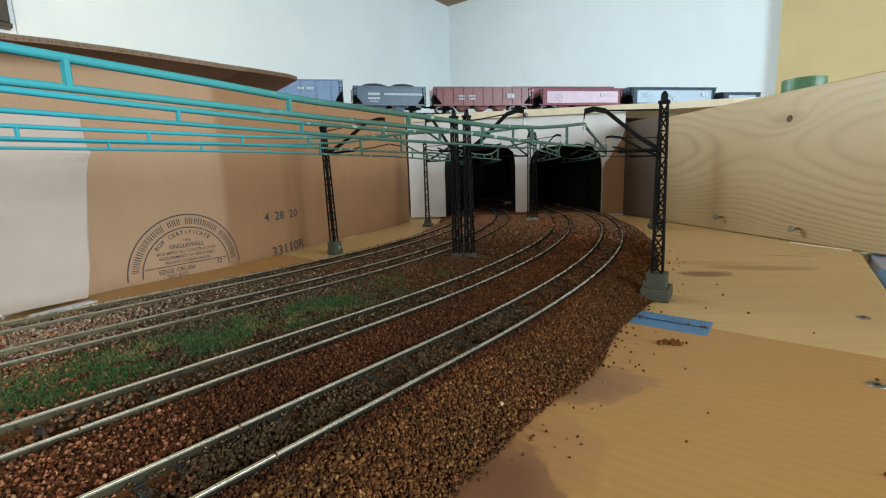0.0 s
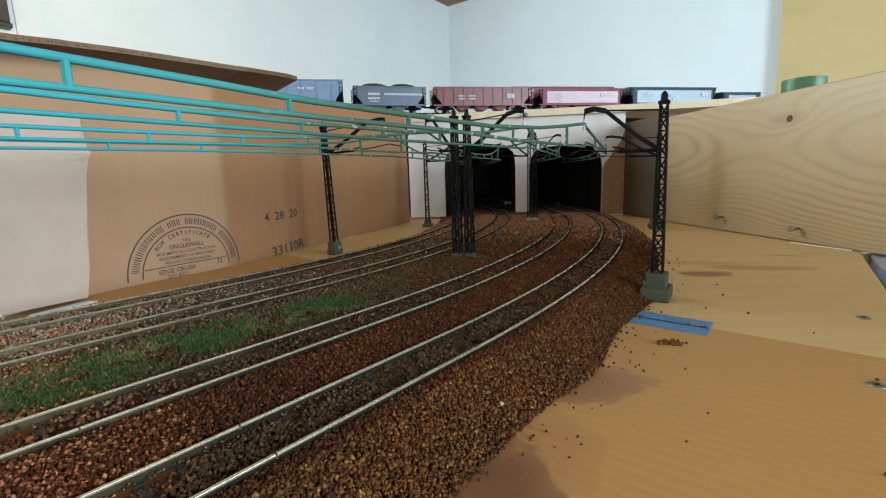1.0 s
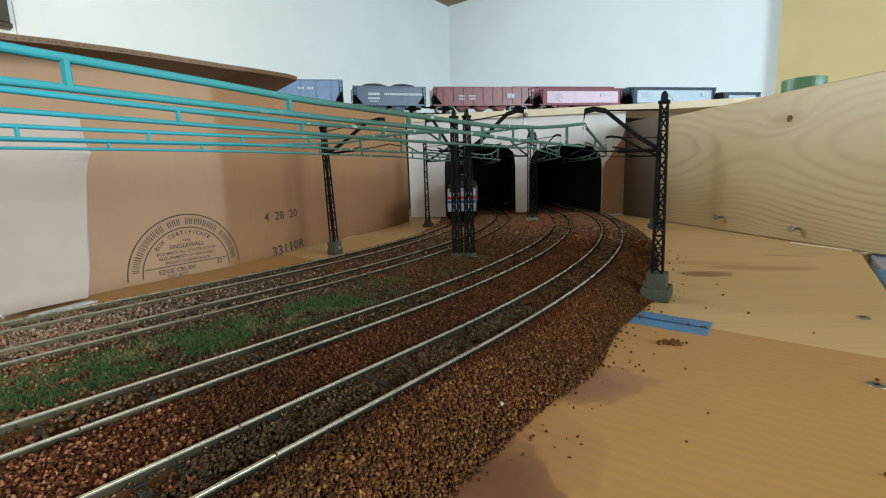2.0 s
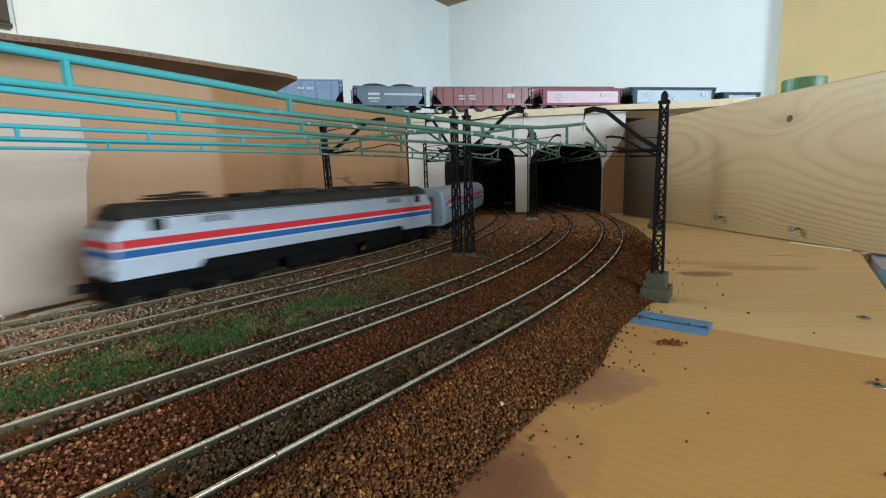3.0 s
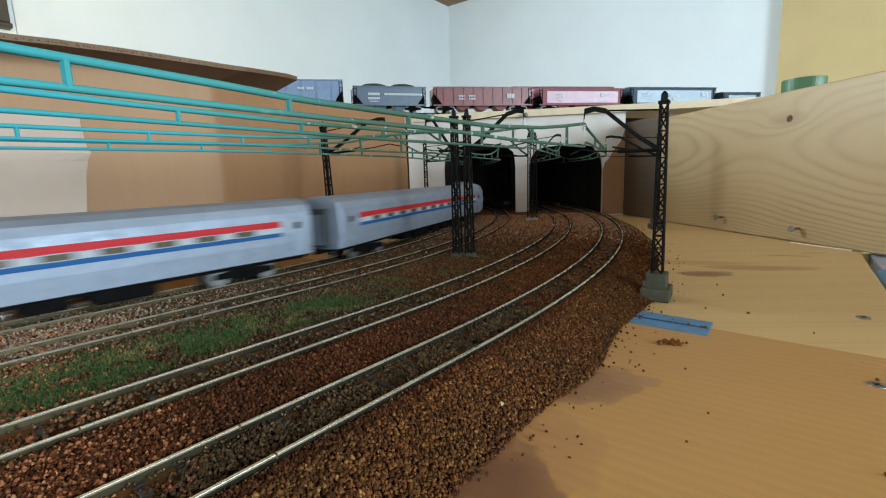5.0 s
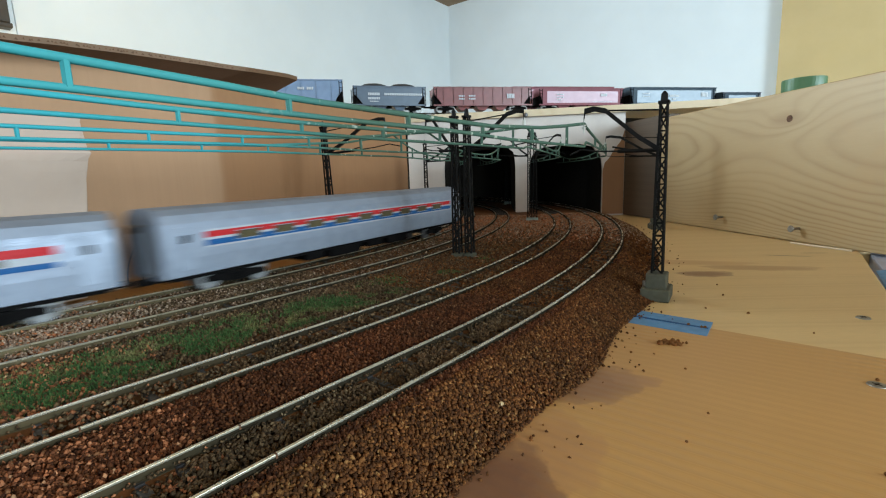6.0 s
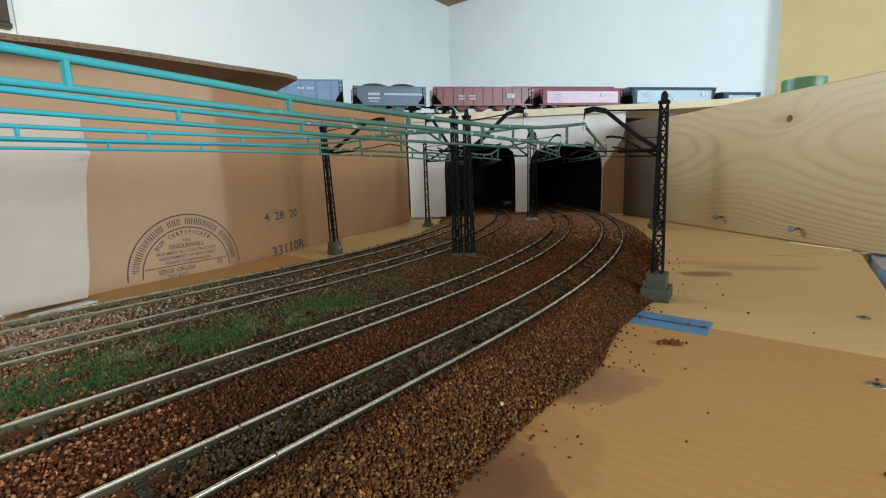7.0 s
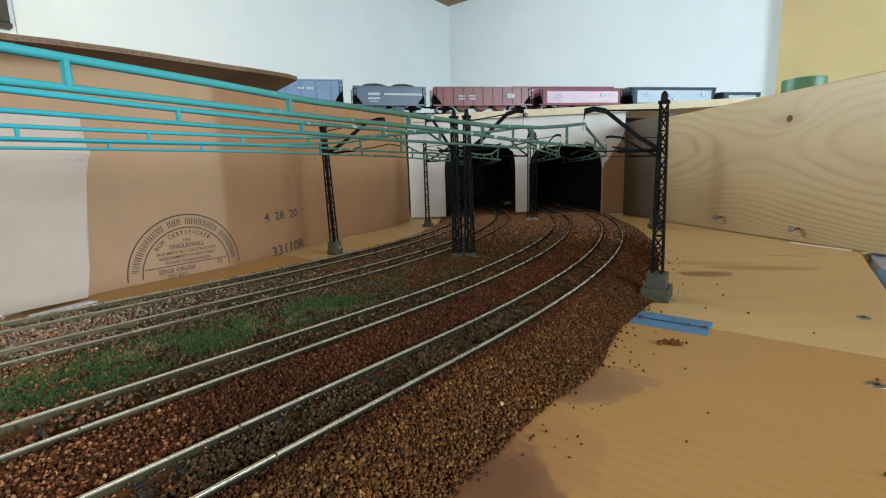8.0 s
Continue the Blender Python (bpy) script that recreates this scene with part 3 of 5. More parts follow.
# ---------------------------------------------------------------- cardboard side wall
CARD = [(-300.0, 92.0), (-262.0, 205.0), (-229.0, 287.0), (-204.0, 331.0), (-174.0, 382.0), (-154.0, 434.0), (-135.0, 490.0), (-109.0, 545.0), (-66.0, 655.0), (-51.0, 714.0)]


def card_curve():
    out = []
    P = [Vector((*p, 0)) for p in CARD]
    for i in range(len(P) - 1):
        p0, p1, p2, p3 = P[max(i - 1, 0)], P[i], P[i + 1], P[min(i + 2, len(P) - 1)]
        for k in range(24):
            t = k / 24
            out.append(0.5 * ((2 * p1) + (p2 - p0) * t + (2 * p0 - 5 * p1 + 4 * p2 - p3) * t * t + (3 * p1 - p0 - 3 * p2 + p3) * t ** 3))
    out.append(P[-1])
    ls = [0.0]
    for a, b in zip(out[:-1], out[1:]):
        ls.append(ls[-1] + (b - a).length)
    base = ls[48]
    return out, [v - base for v in ls]


CARD_P, CARD_L = card_curve()


def card(u, lift=0.0):
    """Plan place at u along the cardboard, and lift towards the tracks."""
    u2 = min(max(u, CARD_L[0]), CARD_L[-1])
    i = next((k for k in range(1, len(CARD_L)) if CARD_L[k] >= u2), len(CARD_L) - 1)
    t = (u - CARD_L[i - 1]) / (CARD_L[i] - CARD_L[i - 1])
    p = CARD_P[i - 1].lerp(CARD_P[i], t)
    d = (CARD_P[i] - CARD_P[i - 1]).normalized()
    return Vector((p.x + d.y * lift, p.y - d.x * lift, 0))


def flap_edge(u):
    """Height of the top flap's cut edge."""
    return float(np.interp(u, (-200, -36, -12, 21, 55, 98, 173), (141.0, 147.8, 150.8, 153.5, 155.2, 157.0, 163.8)))


def build_card():
    wall = thing("cardboard_side", "brown corrugated cardboard box wall with printed stamp", "cardboard box")
    bm = bmesh.new()
    us = [CARD_L[0] + (CARD_L[-1] - CARD_L[0]) * i / 90 for i in range(91)]
    rings = []
    for u in us:
        w = noise.noise(Vector((u * 0.012, 3.0, 0))) * 1.5
        top = float(np.interp(u, (-200, -40, 165, 290, 464), (143.5, 145.8, 148.6, 156.5, 159.5))) + 0.5 * noise.noise(Vector((u * 0.02, 9.0, 0))) * 0.8
        f, b = card(u, w), card(u, w - 4)
        fm, bmid = card(u, w + 1.2), card(u, w - 2.8)
        low = 0.2 + 2.6 * max(0.0, noise.noise(Vector((u * 0.03, 21.0, 0))))
        rings.append([(f.x, f.y, low), (fm.x, fm.y, 75), (f.x, f.y, top), (b.x, b.y, top), (bmid.x, bmid.y, 75), (b.x, b.y, low)])
    loft(bm, rings)
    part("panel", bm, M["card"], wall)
    # top flap folded out over the tracks, its cut edge with the flutes
    bm = bmesh.new()
    rings = []
    u_end = 168.0
    for i in range(41):
        u = CARD_L[0] + (u_end - CARD_L[0]) * i / 40
        out_ = 26 if i < 40 else 24
        a = card(u, 0.3)
        b = card(u + (7 if i == 40 else 0), out_)
        za, zb = float(np.interp(u, (-200, -40, 170), (143.7, 146.0, 149.2))), flap_edge(u)
        rings.append([(a.x, a.y, za), (b.x, b.y, zb - 3.2), (b.x, b.y, zb), (a.x, a.y, za + 3.6)])
    loft(bm, rings)
    flap = part("top_flap", bm, M["card_shade"], wall, "cardboard flap folded outwards")
    bm = bmesh.new()
    n = 150
    rf = random.Random(8)
    for i in range(n):
        u = CARD_L[0] + 60 + (u_end - CARD_L[0] - 64) * i / n
        if rf.random() < 0.2:
            continue
        u += rf.uniform(-0.8, 0.8)
        p, p2 = card(u, 26.1), card(u + rf.uniform(0.9, 2.1), 26.1)
        z = flap_edge(u) - 1.6 + 0.25 * math.sin(i * 2.1)
        vs = [bm.verts.new(v) for v in ((p.x, p.y, z - 0.5), (p2.x, p2.y, z - 0.6), (p.x * 0.4 + p2.x * 0.6, p.y * 0.4 + p2.y * 0.6, z + 0.7))]
        bm.faces.new(vs)
    part("flute", bm, M["hole"], flap, "dark openings of the corrugated edge")
    # pale flap that overlaps the wall, its edge lifted
    bm = bmesh.new()
    rings = []
    for i in range(31):
        u = CARD_L[0] + 4 + (-15 - CARD_L[0]) * i / 30
        lift = 4 + 11 * (i / 30) ** 2.5
        row_f, row_b = [], []
        for z in (2.5, 20, 40, 60, 72, 79, 85, 90, 95, 101, 107, 112):
            ll = lift + 2.0 * math.sin(z * 0.05) * (i / 30) ** 8
            uu = u + (15 * z / 112 + (0.9 * math.sin(z * 0.11) if i == 30 else 0)) * (i / 30) ** 2
            # a dog-eared tear below the upper corner
            tear = math.exp(-((z - 90) / 5) ** 2) * (i / 30) ** 12
            uu, ll = uu + 3.0 * tear - (1.5 if z > 100 else 0) * (i / 30) ** 12, ll + 3.5 * tear
            f, b = card(uu, ll), card(uu, ll - 2.6)
            row_f.append((f.x, f.y, z))
            row_b.append((b.x, b.y, z))
        rings.append(row_f + row_b[::-1])
    loft(bm, rings)
    part("pale_flap", bm, M["card_light"], wall, "pale outer flap with a torn edge")
    bm = bmesh.new()
    p, p2, p3, p4 = card(-42, 16), card(-10, 15), card(-9, 22), card(-44, 24)
    prism(bm, [(v.x, v.y) for v in (p, p4, p3, p2)], 0.1, 0.7)
    tagged(part("paper_strip", bm, M["paper"], None), "strip of white paper under the cardboard", "paper")
    return wall


CARD_WALL = build_card()


def to_card(me, u0, z0, size, tilt=0.0):
    """Lay a flat drawing (x along the wall, y up) on the cardboard."""
    c, s = math.cos(tilt), math.sin(tilt)
    for v in me.vertices:
        x, y = v.co.x * size, v.co.y * size
        x, y = c * x - s * y, s * x + c * y
        u = u0 + x
        z = z0 + y
        w = noise.noise(Vector((u * 0.012, 3.0, 0))) * 1.5
        bow = 1.2 * (1 - abs(z - 75) / 75)
        p = card(u, w + bow + 0.22)
        v.co = (p.x * MM, p.y * MM, z * MM)


def words(text, u0, z0, size, tilt=0.0, width=1.0, name="printed_word"):
    cu = bpy.data.curves.new("t", "FONT")
    cu.body, cu.align_x, cu.size, cu.resolution_u = text, "CENTER", 1.0, 2
    cu.offset = 0.012
    tmp = bpy.data.objects.new("t", cu)
    scene.collection.objects.link(tmp)
    bpy.context.view_layer.update()
    me = bpy.data.meshes.new_from_object(tmp.evaluated_get(bpy.context.evaluated_depsgraph_get()))
    bpy.data.objects.remove(tmp)
    for v in me.vertices:
        v.co.x *= width
    to_card(me, u0, z0, size, tilt)
    me.materials.clear()
    me.materials.append(M["ink"])
    ob = new(name, me)
    ob.parent = CARD_WALL
    return ob


def flat(name, quads):
    """Printed bars: quads in (u, z)."""
    verts, faces = [], []
    for qd in quads:
        b = len(verts)
        verts += [(u, z, 0) for u, z in qd]
        faces.append(tuple(range(b, b + len(qd))))
    me = bpy.data.meshes.new(name)
    me.from_pydata(verts, [], faces)
    to_card(me, 0, 0, 1.0)
    me.materials.append(M["ink"])
    ob = new(name, me)
    ob.parent = CARD_WALL
    return ob


def arc_band(cu, cz, r0, r1, a0, a1, n=48):
    out = []
    for i in range(n):
        t0, t1 = a0 + (a1 - a0) * i / n, a0 + (a1 - a0) * (i + 1) / n
        out.append([(cu + r * math.cos(t), cz + r * math.sin(t)) for r, t in ((r0, t0), (r1, t0), (r1, t1), (r0, t1))])
    return [q for q in out if min(z for _, z in q) > 0.6]


def build_stamp():
    cu, cz, R = 65.6, 3.4, 43.8
    flat("stamp_ring", arc_band(cu, cz, R - 0.9, R, 0, math.pi))
    flat("stamp_ring", arc_band(cu, cz, R - 10.6, R - 9.8, 0, math.pi))
    # the maker's name round the ring, as plain bars
    rnd = random.Random(4)
    t = math.pi * 0.955
    bars = []
    while t > math.pi * 0.05:
        dt = rnd.uniform(0.05, 0.075)
        if rnd.random() < 0.1:
            t -= 0.08
        for k in (0.0, 0.62):
            a = t - dt * k
            bars += arc_band(cu, cz, R - 7.8, R - 3.0, a, a - dt * 0.26, 1)
        t -= dt * 1.35
    flat("ring_lettering", bars)
    words("THIS", cu, 26.5, 2.9)
    words("SINGLEWALL", cu, 22.0, 4.6, 0, 1.0)
    words("BOX MEETS ALL CONSTRUCTION", cu, 18.2, 3.0)
    words("REQUIREMENTS OF APPLICABLE", cu, 14.6, 3.0)
    words("FREIGHT CLASSIFICATION", cu, 11.0, 3.0)
    flat("printed_line", [[(cu + a, 9.2), (cu + a + 2, 9.2), (cu + a + 2, 9.8), (cu + a, 9.8)] for a in range(-32, 32, 2)])
    words("EDGE CRUSH", cu - 9, 4.4, 4.6)
    words("32", cu + 25, 5.2, 5.0)
    words("TEST (ECT)", cu - 9, 0.7, 3.4)
    for i, ch in enumerate("BOX CERTIFICATE"):
        a = math.radians(138 - 84 * i / 14)
        words(ch, cu + 28.5 * math.cos(a), cz + 28.5 * math.sin(a), 4.4, a - math.pi / 2)
    words("4  28  20", 166, 33.6, 11.0, 0.02, 1.2)
    words("33110R", 173.5, 0.6, 13.0, 0.06, 1.22)


build_stamp()

# ---------------------------------------------------------------- ballast, tracks, grass


def height(o, s=0.0):
    """Top of the ballast bed across the line."""
    edge_r, edge_l = 36 + 5 * noise.noise(Vector((s * 0.02, 1, 0))), -216 + 6 * noise.noise(Vector((s * 0.03, 5, 0)))
    if o > 16:
        return max(0.0, 9.7 * (1 - ((o - 16) / (edge_r - 16)) ** 1.15)) if o < edge_r else 0.0
    if o < -187:
        return max(0.0, 9.2 * (1 - (-187 - o) / (-187 - edge_l)))
    dip = 0.0
    if -108 < o < -62:
        dip = 1.5 * math.sin((o + 108) / 46 * math.pi)
    if -36 < o < -12:
        dip = -0.5
    if min(abs(o - t) for t in OFF.values()) < 7.4:
        return 8.6
    return 10.2 - dip


def build_ballast():
    bed = thing("ballast_bed", "brown crushed-cork ballast bed under four curving tracks", "ballast", kind="stuff")
    verts, faces = [], []
    os_ = [-232 + 4.0 * i for i in range(69)]
    ss = [-2320 + 90 * i for i in range(23)] + [-260 + 4.0 * i for i in range(1, 215)] + [620 + 60 * i for i in range(1, 41)]
    for s in ss:
        for o in os_:
            (x, y), _ = line(s, o)
            h = height(o, s)
            j = noise.noise(Vector((x * 0.35, y * 0.35, 0))) * 0.5 if -260 < s < 620 else 0
            verts.append((x, y, (h - 0.7 + j) if h > 0.5 else -0.6))
    k = len(os_)
    for i in range(len(ss) - 1):
        for j in range(k - 1):
            a = i * k + j
            faces.append((a, a + 1, a + k + 1, a + k))
    ob = mesh("bed", verts, faces, M["ballast"], bed, True)
    # single grains
    rng = np.random.default_rng(7)
    base = np.array([(1, 0, 0), (-1, 0, 0), (0, 1, 0), (0, -1, 0), (0, 0, 1), (0, 0, -1)], float)
    tri = np.array([(0, 2, 4), (2, 1, 4), (1, 3, 4), (3, 0, 4), (2, 0, 5), (1, 2, 5), (3, 1, 5), (0, 3, 5)])
    tracks = list(OFF.values())
    heaps = {"ballast_pale": ([], []), "ballast_bright": ([], []), "ballast": ([], []), "ballast_red": ([], []), "ballast_grey": ([], [])}

    def sow(s0, s1, o0, o1, count, r0, r1):
        for _ in range(count):
            s, o = rng.uniform(s0, s1), rng.uniform(o0, o1)
            h = height(o, s)
            if h <= 0.05 and rng.random() < 0.985:
                continue
            near = min(abs(abs(o - t) - 8.75) for t in tracks)
            if near < (1.5 if s > 160 else 0.8):
                continue
            (x, y), _h = line(s, o)
            if y < 5:
                continue
            r = rng.uniform(r0, r1)
            inside = min(abs(o - t) for t in tracks) < 8.7 + rng.uniform(-1, 2.5)
            # pinkish ballast turning brown towards the tunnel; part of this is painted light falloff
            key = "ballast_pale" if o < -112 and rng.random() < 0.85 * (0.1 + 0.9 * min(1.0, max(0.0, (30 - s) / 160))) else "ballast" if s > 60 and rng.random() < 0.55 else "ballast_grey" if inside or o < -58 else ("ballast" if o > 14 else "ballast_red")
            # brighter grains carry the open end's glare; some lighten the tunnel end too
            if key != "ballast_pale" and o < 10 and rng.random() < max((-55 - s - 0.25 * (o + 90)) / 75, (s - 230) / 220):
                key = "ballast_bright"
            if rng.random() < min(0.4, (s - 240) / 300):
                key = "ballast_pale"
            lift = 0.0
            if near < 2.0:
                r, lift = r * 0.6, rng.uniform(-0.1, 0.5)
            if h == 8.6:
                patch = noise.noise(Vector((x * 0.09, y * 0.09, 7.0)))
                h += 1.25 if patch > -0.12 else 0.2
            heaps[key][0].append((x, y, max(h - 0.2, 0.0) + lift + r * 0.3 + rng.uniform(-0.3, 0.35)))
            heaps[key][1].append(r)

    sow(-150, 160, -40, 12, 46000, 0.34, 0.75)
    sow(-110, 160, 8, 42, 40000, 0.34, 0.75)
    sow(-175, 160, -222, -40, 62000, 0.42, 0.85)
    sow(160, 540, -220, 46, 52000, 0.55, 1.05)
    sow(-60, 330, 36, 52, 4000, 0.25, 0.6)
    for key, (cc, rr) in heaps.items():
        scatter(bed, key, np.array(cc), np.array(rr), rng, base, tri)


def scatter(bed, key, cen, siz, rng, base, tri):
    n = len(cen)
    v = base[None] * (siz[:, None, None] * rng.uniform(0.75, 1.2, (n, 6, 1)))
    v = v + rng.normal(0, 0.18, (n, 6, 3)) * siz[:, None, None]
    ang = rng.uniform(0, 6.28, n)
    c, s = np.cos(ang), np.sin(ang)
    vx = v[:, :, 0] * c[:, None] - v[:, :, 1] * s[:, None]
    vy = v[:, :, 0] * s[:, None] + v[:, :, 1] * c[:, None]
    v = np.stack([vx, vy, v[:, :, 2]], 2) + cen[:, None]
    f = (tri[None] + (np.arange(n) * 6)[:, None, None]).reshape(-1, 3)
    me = bpy.data.meshes.new("grains")
    me.from_pydata((v.reshape(-1, 3) * MM).tolist(), [], f.tolist())
    me.materials.append(M[key])
    me.shade_smooth()
    g = new("grains", me)
    g.parent = bed
    tagged(g, kind="stuff")


build_ballast()


def build_grass():
    rng = np.random.default_rng(3)
    verts, faces = [], []
    for _ in range(120000):
        s = rng.uniform(-130, 340)
        o = -85 + rng.normal(0, 10.5)
        if not -106 < o < -64:
            continue
        (x, y), _h = line(s, o)
        keep = noise.noise(Vector((x * 0.045, y * 0.045, 4.0))) + 0.35 * noise.noise(Vector((x * 0.2, y * 0.2, 1.0)))
        if keep < -0.16 + max(0.0, (s + 30) / 330):
            continue
        h, w = rng.uniform(0.6, 2.1) * (1.0 if s < 40 else 0.7), rng.uniform(0.16, 0.36)
        a, lx, ly = rng.uniform(0, 6.28), rng.normal(0, 1.0), rng.normal(0, 1.0)
        z = height(o) - 0.4
        b = len(verts)
        verts += [(x - w * math.cos(a), y - w * math.sin(a), z), (x + w * math.cos(a), y + w * math.sin(a), z), (x + lx, y + ly, z + h)]
        faces.append((b, b + 1, b + 2))
    ob = mesh("grass_strip", verts, faces, M["grass"])
    tagged(ob, "uneven green and straw grass between two tracks", "grass", kind="stuff")


build_grass()


def sweep(o, profile, s_list, name, mat, parent):
    bm = bmesh.new()
    rings = []
    for s in s_list:
        ring = []
        for a, z in profile:
            (x, y), _ = line(s, o + a)
            ring.append((x, y, z))
        rings.append(ring)
    loft(bm, rings)
    return part(name, bm, mat, parent)


def build_tracks():
    ss = [-2300 + 120 * i for i in range(17)] + [-260 + 12 * i for i in range(90)] + [830 + 60 * i for i in range(38)]
    head = [(-0.40, RAIL - 0.55), (0.40, RAIL - 0.55), (0.48, RAIL - 0.1), (0.42, RAIL), (-0.42, RAIL), (-0.48, RAIL - 0.1)]
    web = [(-1.0, RAIL - 2.75), (1.0, RAIL - 2.75), (0.95, RAIL - 2.4), (0.28, RAIL - 2.1), (0.28, RAIL - 0.65), (-0.28, RAIL - 0.65), (-0.28, RAIL - 2.1), (-0.95, RAIL - 2.4)]
    bm = bmesh.new()
    box(bm, -15, 15, -1.25, 1.25, -2.0, 0.0, 0.2)
    box(bm, -10.3, -7.2, -0.9, 0.9, -0.1, 0.5)
    box(bm, 7.2, 10.3, -0.9, 0.9, -0.1, 0.5)
    bmesh.ops.scale(bm, vec=(MM,) * 3, verts=bm.verts)
    tie = bpy.data.meshes.new("sleeper")
    bm.to_mesh(tie)
    bm.free()
    tie.materials.append(M["sleeper"])
    for key, o in OFF.items():
        tr = thing("railway_track", {"outer": "outermost curved model track with bright worn rails", "second": "curved model track beside the grass strip", "third": "curved model track with dull brown rails", "far": "inner curved model track beside the cardboard"}[key], "railway track", group="tracks")
        for side in (-8.75, 8.75):
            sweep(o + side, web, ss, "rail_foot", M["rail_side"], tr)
            sweep(o + side, head, ss, "rail_head", M["dull_steel" if key in ("third", "far") else "steel"], tr)
        s = -230.0
        while s < 720:
            (x, y), h = line(s, o)
            sl = new("sleeper", tie)
            sl.parent = tr
            sl.matrix_basis = pose(x * MM, y * MM, (RAIL - 2.75) * MM, 0, 0, -math.degrees(h))
            s += 7.6 * RAD / (RAD + o)


build_tracks()


def build_joints():
    """Rail joints: a dark slit across the head and a joiner round the foot."""
    for o, s in ((OFF["outer"] - 8.75, -71.9), (OFF["outer"] + 8.75, -72.7), (OFF["second"] + 8.75, -95.9)):
        (x, y), h = line(s, o)
        j = thing("rail_joiner", "dull metal joiner round a rail joint", "rail joiner", (x, y, RAIL), -math.degrees(h), "rail joiners")
        bm = bmesh.new()
        box(bm, -1.25, 1.25, -4.5, 4.5, -2.9, -2.2, 0.1)
        box(bm, -0.75, -0.5, -4.5, 4.5, -2.3, -1.2)
        box(bm, 0.5, 0.75, -4.5, 4.5, -2.3, -1.2)
        part("plate", bm, M["rail_side"], j)
        bm = bmesh.new()
        box(bm, -0.5, 0.5, -0.22, 0.22, -1.0, 0.03)
        part("slit", bm, M["hole"], j)
    bm = bmesh.new()
    bmesh.ops.create_icosphere(bm, subdivisions=1, radius=0.85)
    rnd = random.Random(5)
    for v in bm.verts:
        v.co = Vector((v.co.x * rnd.uniform(0.7, 1.3), v.co.y * rnd.uniform(0.5, 1.0), v.co.z * 0.7))
    chip = from_bm("wood_chip", bm, M["pine"])
    chip.matrix_basis = pose(CHIP[0] * MM, CHIP[1] * MM, CHIP[2] * MM, 10, 20, 30)
    tagged(chip, "pale splinter of wood lying on the ballast", "wood chip")


CHIP = (14.5, 116.0, 6.4)
build_joints()

# ---------------------------------------------------------------- overhead line


def mast_thing(base, toward, arm_len, h, label, block=(11, 16, 9), z0=0.0, reg=True, lean=0.0, footing="concrete", rim=2.0, plated=False):
    """A lattice mast with foot, bracket arm and steady arm that reach to a track."""
    th = thing("catenary_mast", label, "catenary mast", (base[0], base[1], z0), math.degrees(math.atan2(toward[1] - base[1], toward[0] - base[0])), "catenary masts")
    th.matrix_basis = th.matrix_basis @ pose(0, 0, 0, 0, lean, 0)
    bx, by, bz = block
    bm = bmesh.new()
    box(bm, -bx / 2 - rim, bx / 2 + rim, -by / 2 + 1.5 - rim * 1.75, by / 2 - 1.5 + rim * 1.75, 0, bz * 0.45, 0.5)
    box(bm, -bx / 2, bx / 2, -by / 2 + 1.5, by / 2 - 1.5, bz * 0.4, bz, 0.5)
    foot = part("foot", bm, M[footing], th, "grey green concrete foot")
    bm = bmesh.new()
    rod(bm, (bx / 2 + 0.8, 0, bz * 0.40), (bx / 2 + 0.8, 0, bz * 0.62), 1.4, 8)
    part("bolt", bm, M["screw"], foot)
    bm = bmesh.new()
    zb, zt = bz - 0.5, h - 6
    w0, w1 = 2.5, 1.6
    wid = lambda z: w0 + (w1 - w0) * (z - zb) / (zt - zb)
    for sx in (-1, 1):
        for sy in (-1, 1):
            loft(bm, [[(sx * wid(z) + dx, sy * wid(z) + dy, z) for dx, dy in ((-.5, -.5), (.5, -.5), (.5, .5), (-.5, .5))] for z in (zb, zt)])
    n = 13
    for i in range(n):
        za, zc = zb + (zt - zb) * i / n, zb + (zt - zb) * (i + 1) / n
        a, c = wid(za), wid(zc)
        s = 1 if i % 2 else -1
        for p, r in (((-a, s * -a, za), (-c, s * c, zc)), ((a, s * a, za), (c, s * -c, zc)), ((s * -a, -a, za), (s * c, -c, zc)), ((s * a, a, za), (s * -c, c, zc))):
            rod(bm, p, r, 0.42, 4)
        for p, r in (((-c, -c, zc), (c, -c, zc)), ((-c, c, zc), (c, c, zc))):
            rod(bm, p, r, 0.3, 4)
    if plated:
        box(bm, -1.8, 1.8, -0.25, 0.25, zb, zt)
        box(bm, -0.25, 0.25, -1.8, 1.8, zb, zt)
    box(bm, -2.6, 2.6, -2.6, 2.6, zt - 0.2, zt + 1.2)
    rod(bm, (0, 0, zt), (0, 0, h - 1.5), 1.9, 8, 1.6)
    rod(bm, (0, 0, h - 1.5), (0, 0, h), 1.6, 8, 0.5)
    part("mast", bm, M["mast"], th)
    bm = bmesh.new()
    loft(bm, [[(x, y, z + dz) for y, dz in ((-1.0, -1.35), (1.0, -1.35), (1.0, 1.35), (-1.0, 1.35))] for x, z in ((1, h - 29), (arm_len * 0.30, h - 21.5), (arm_len * 0.72, h - 6.8), (arm_len - 5, h - 5.2), (arm_len, h - 6), (arm_len + 0.4, h - 11))])
    rod(bm, (1, 0, h - 9), (arm_len - 3, 0, h - 6), 0.45, 5)
    part("bracket_arm", bm, M["mast"], th, "black bent bracket arm")
    if reg:
        bm = bmesh.new()
        rod(bm, (1, 0, h - 29), (arm_len * 0.55, 0, h - 28.5), 1.1, 6)
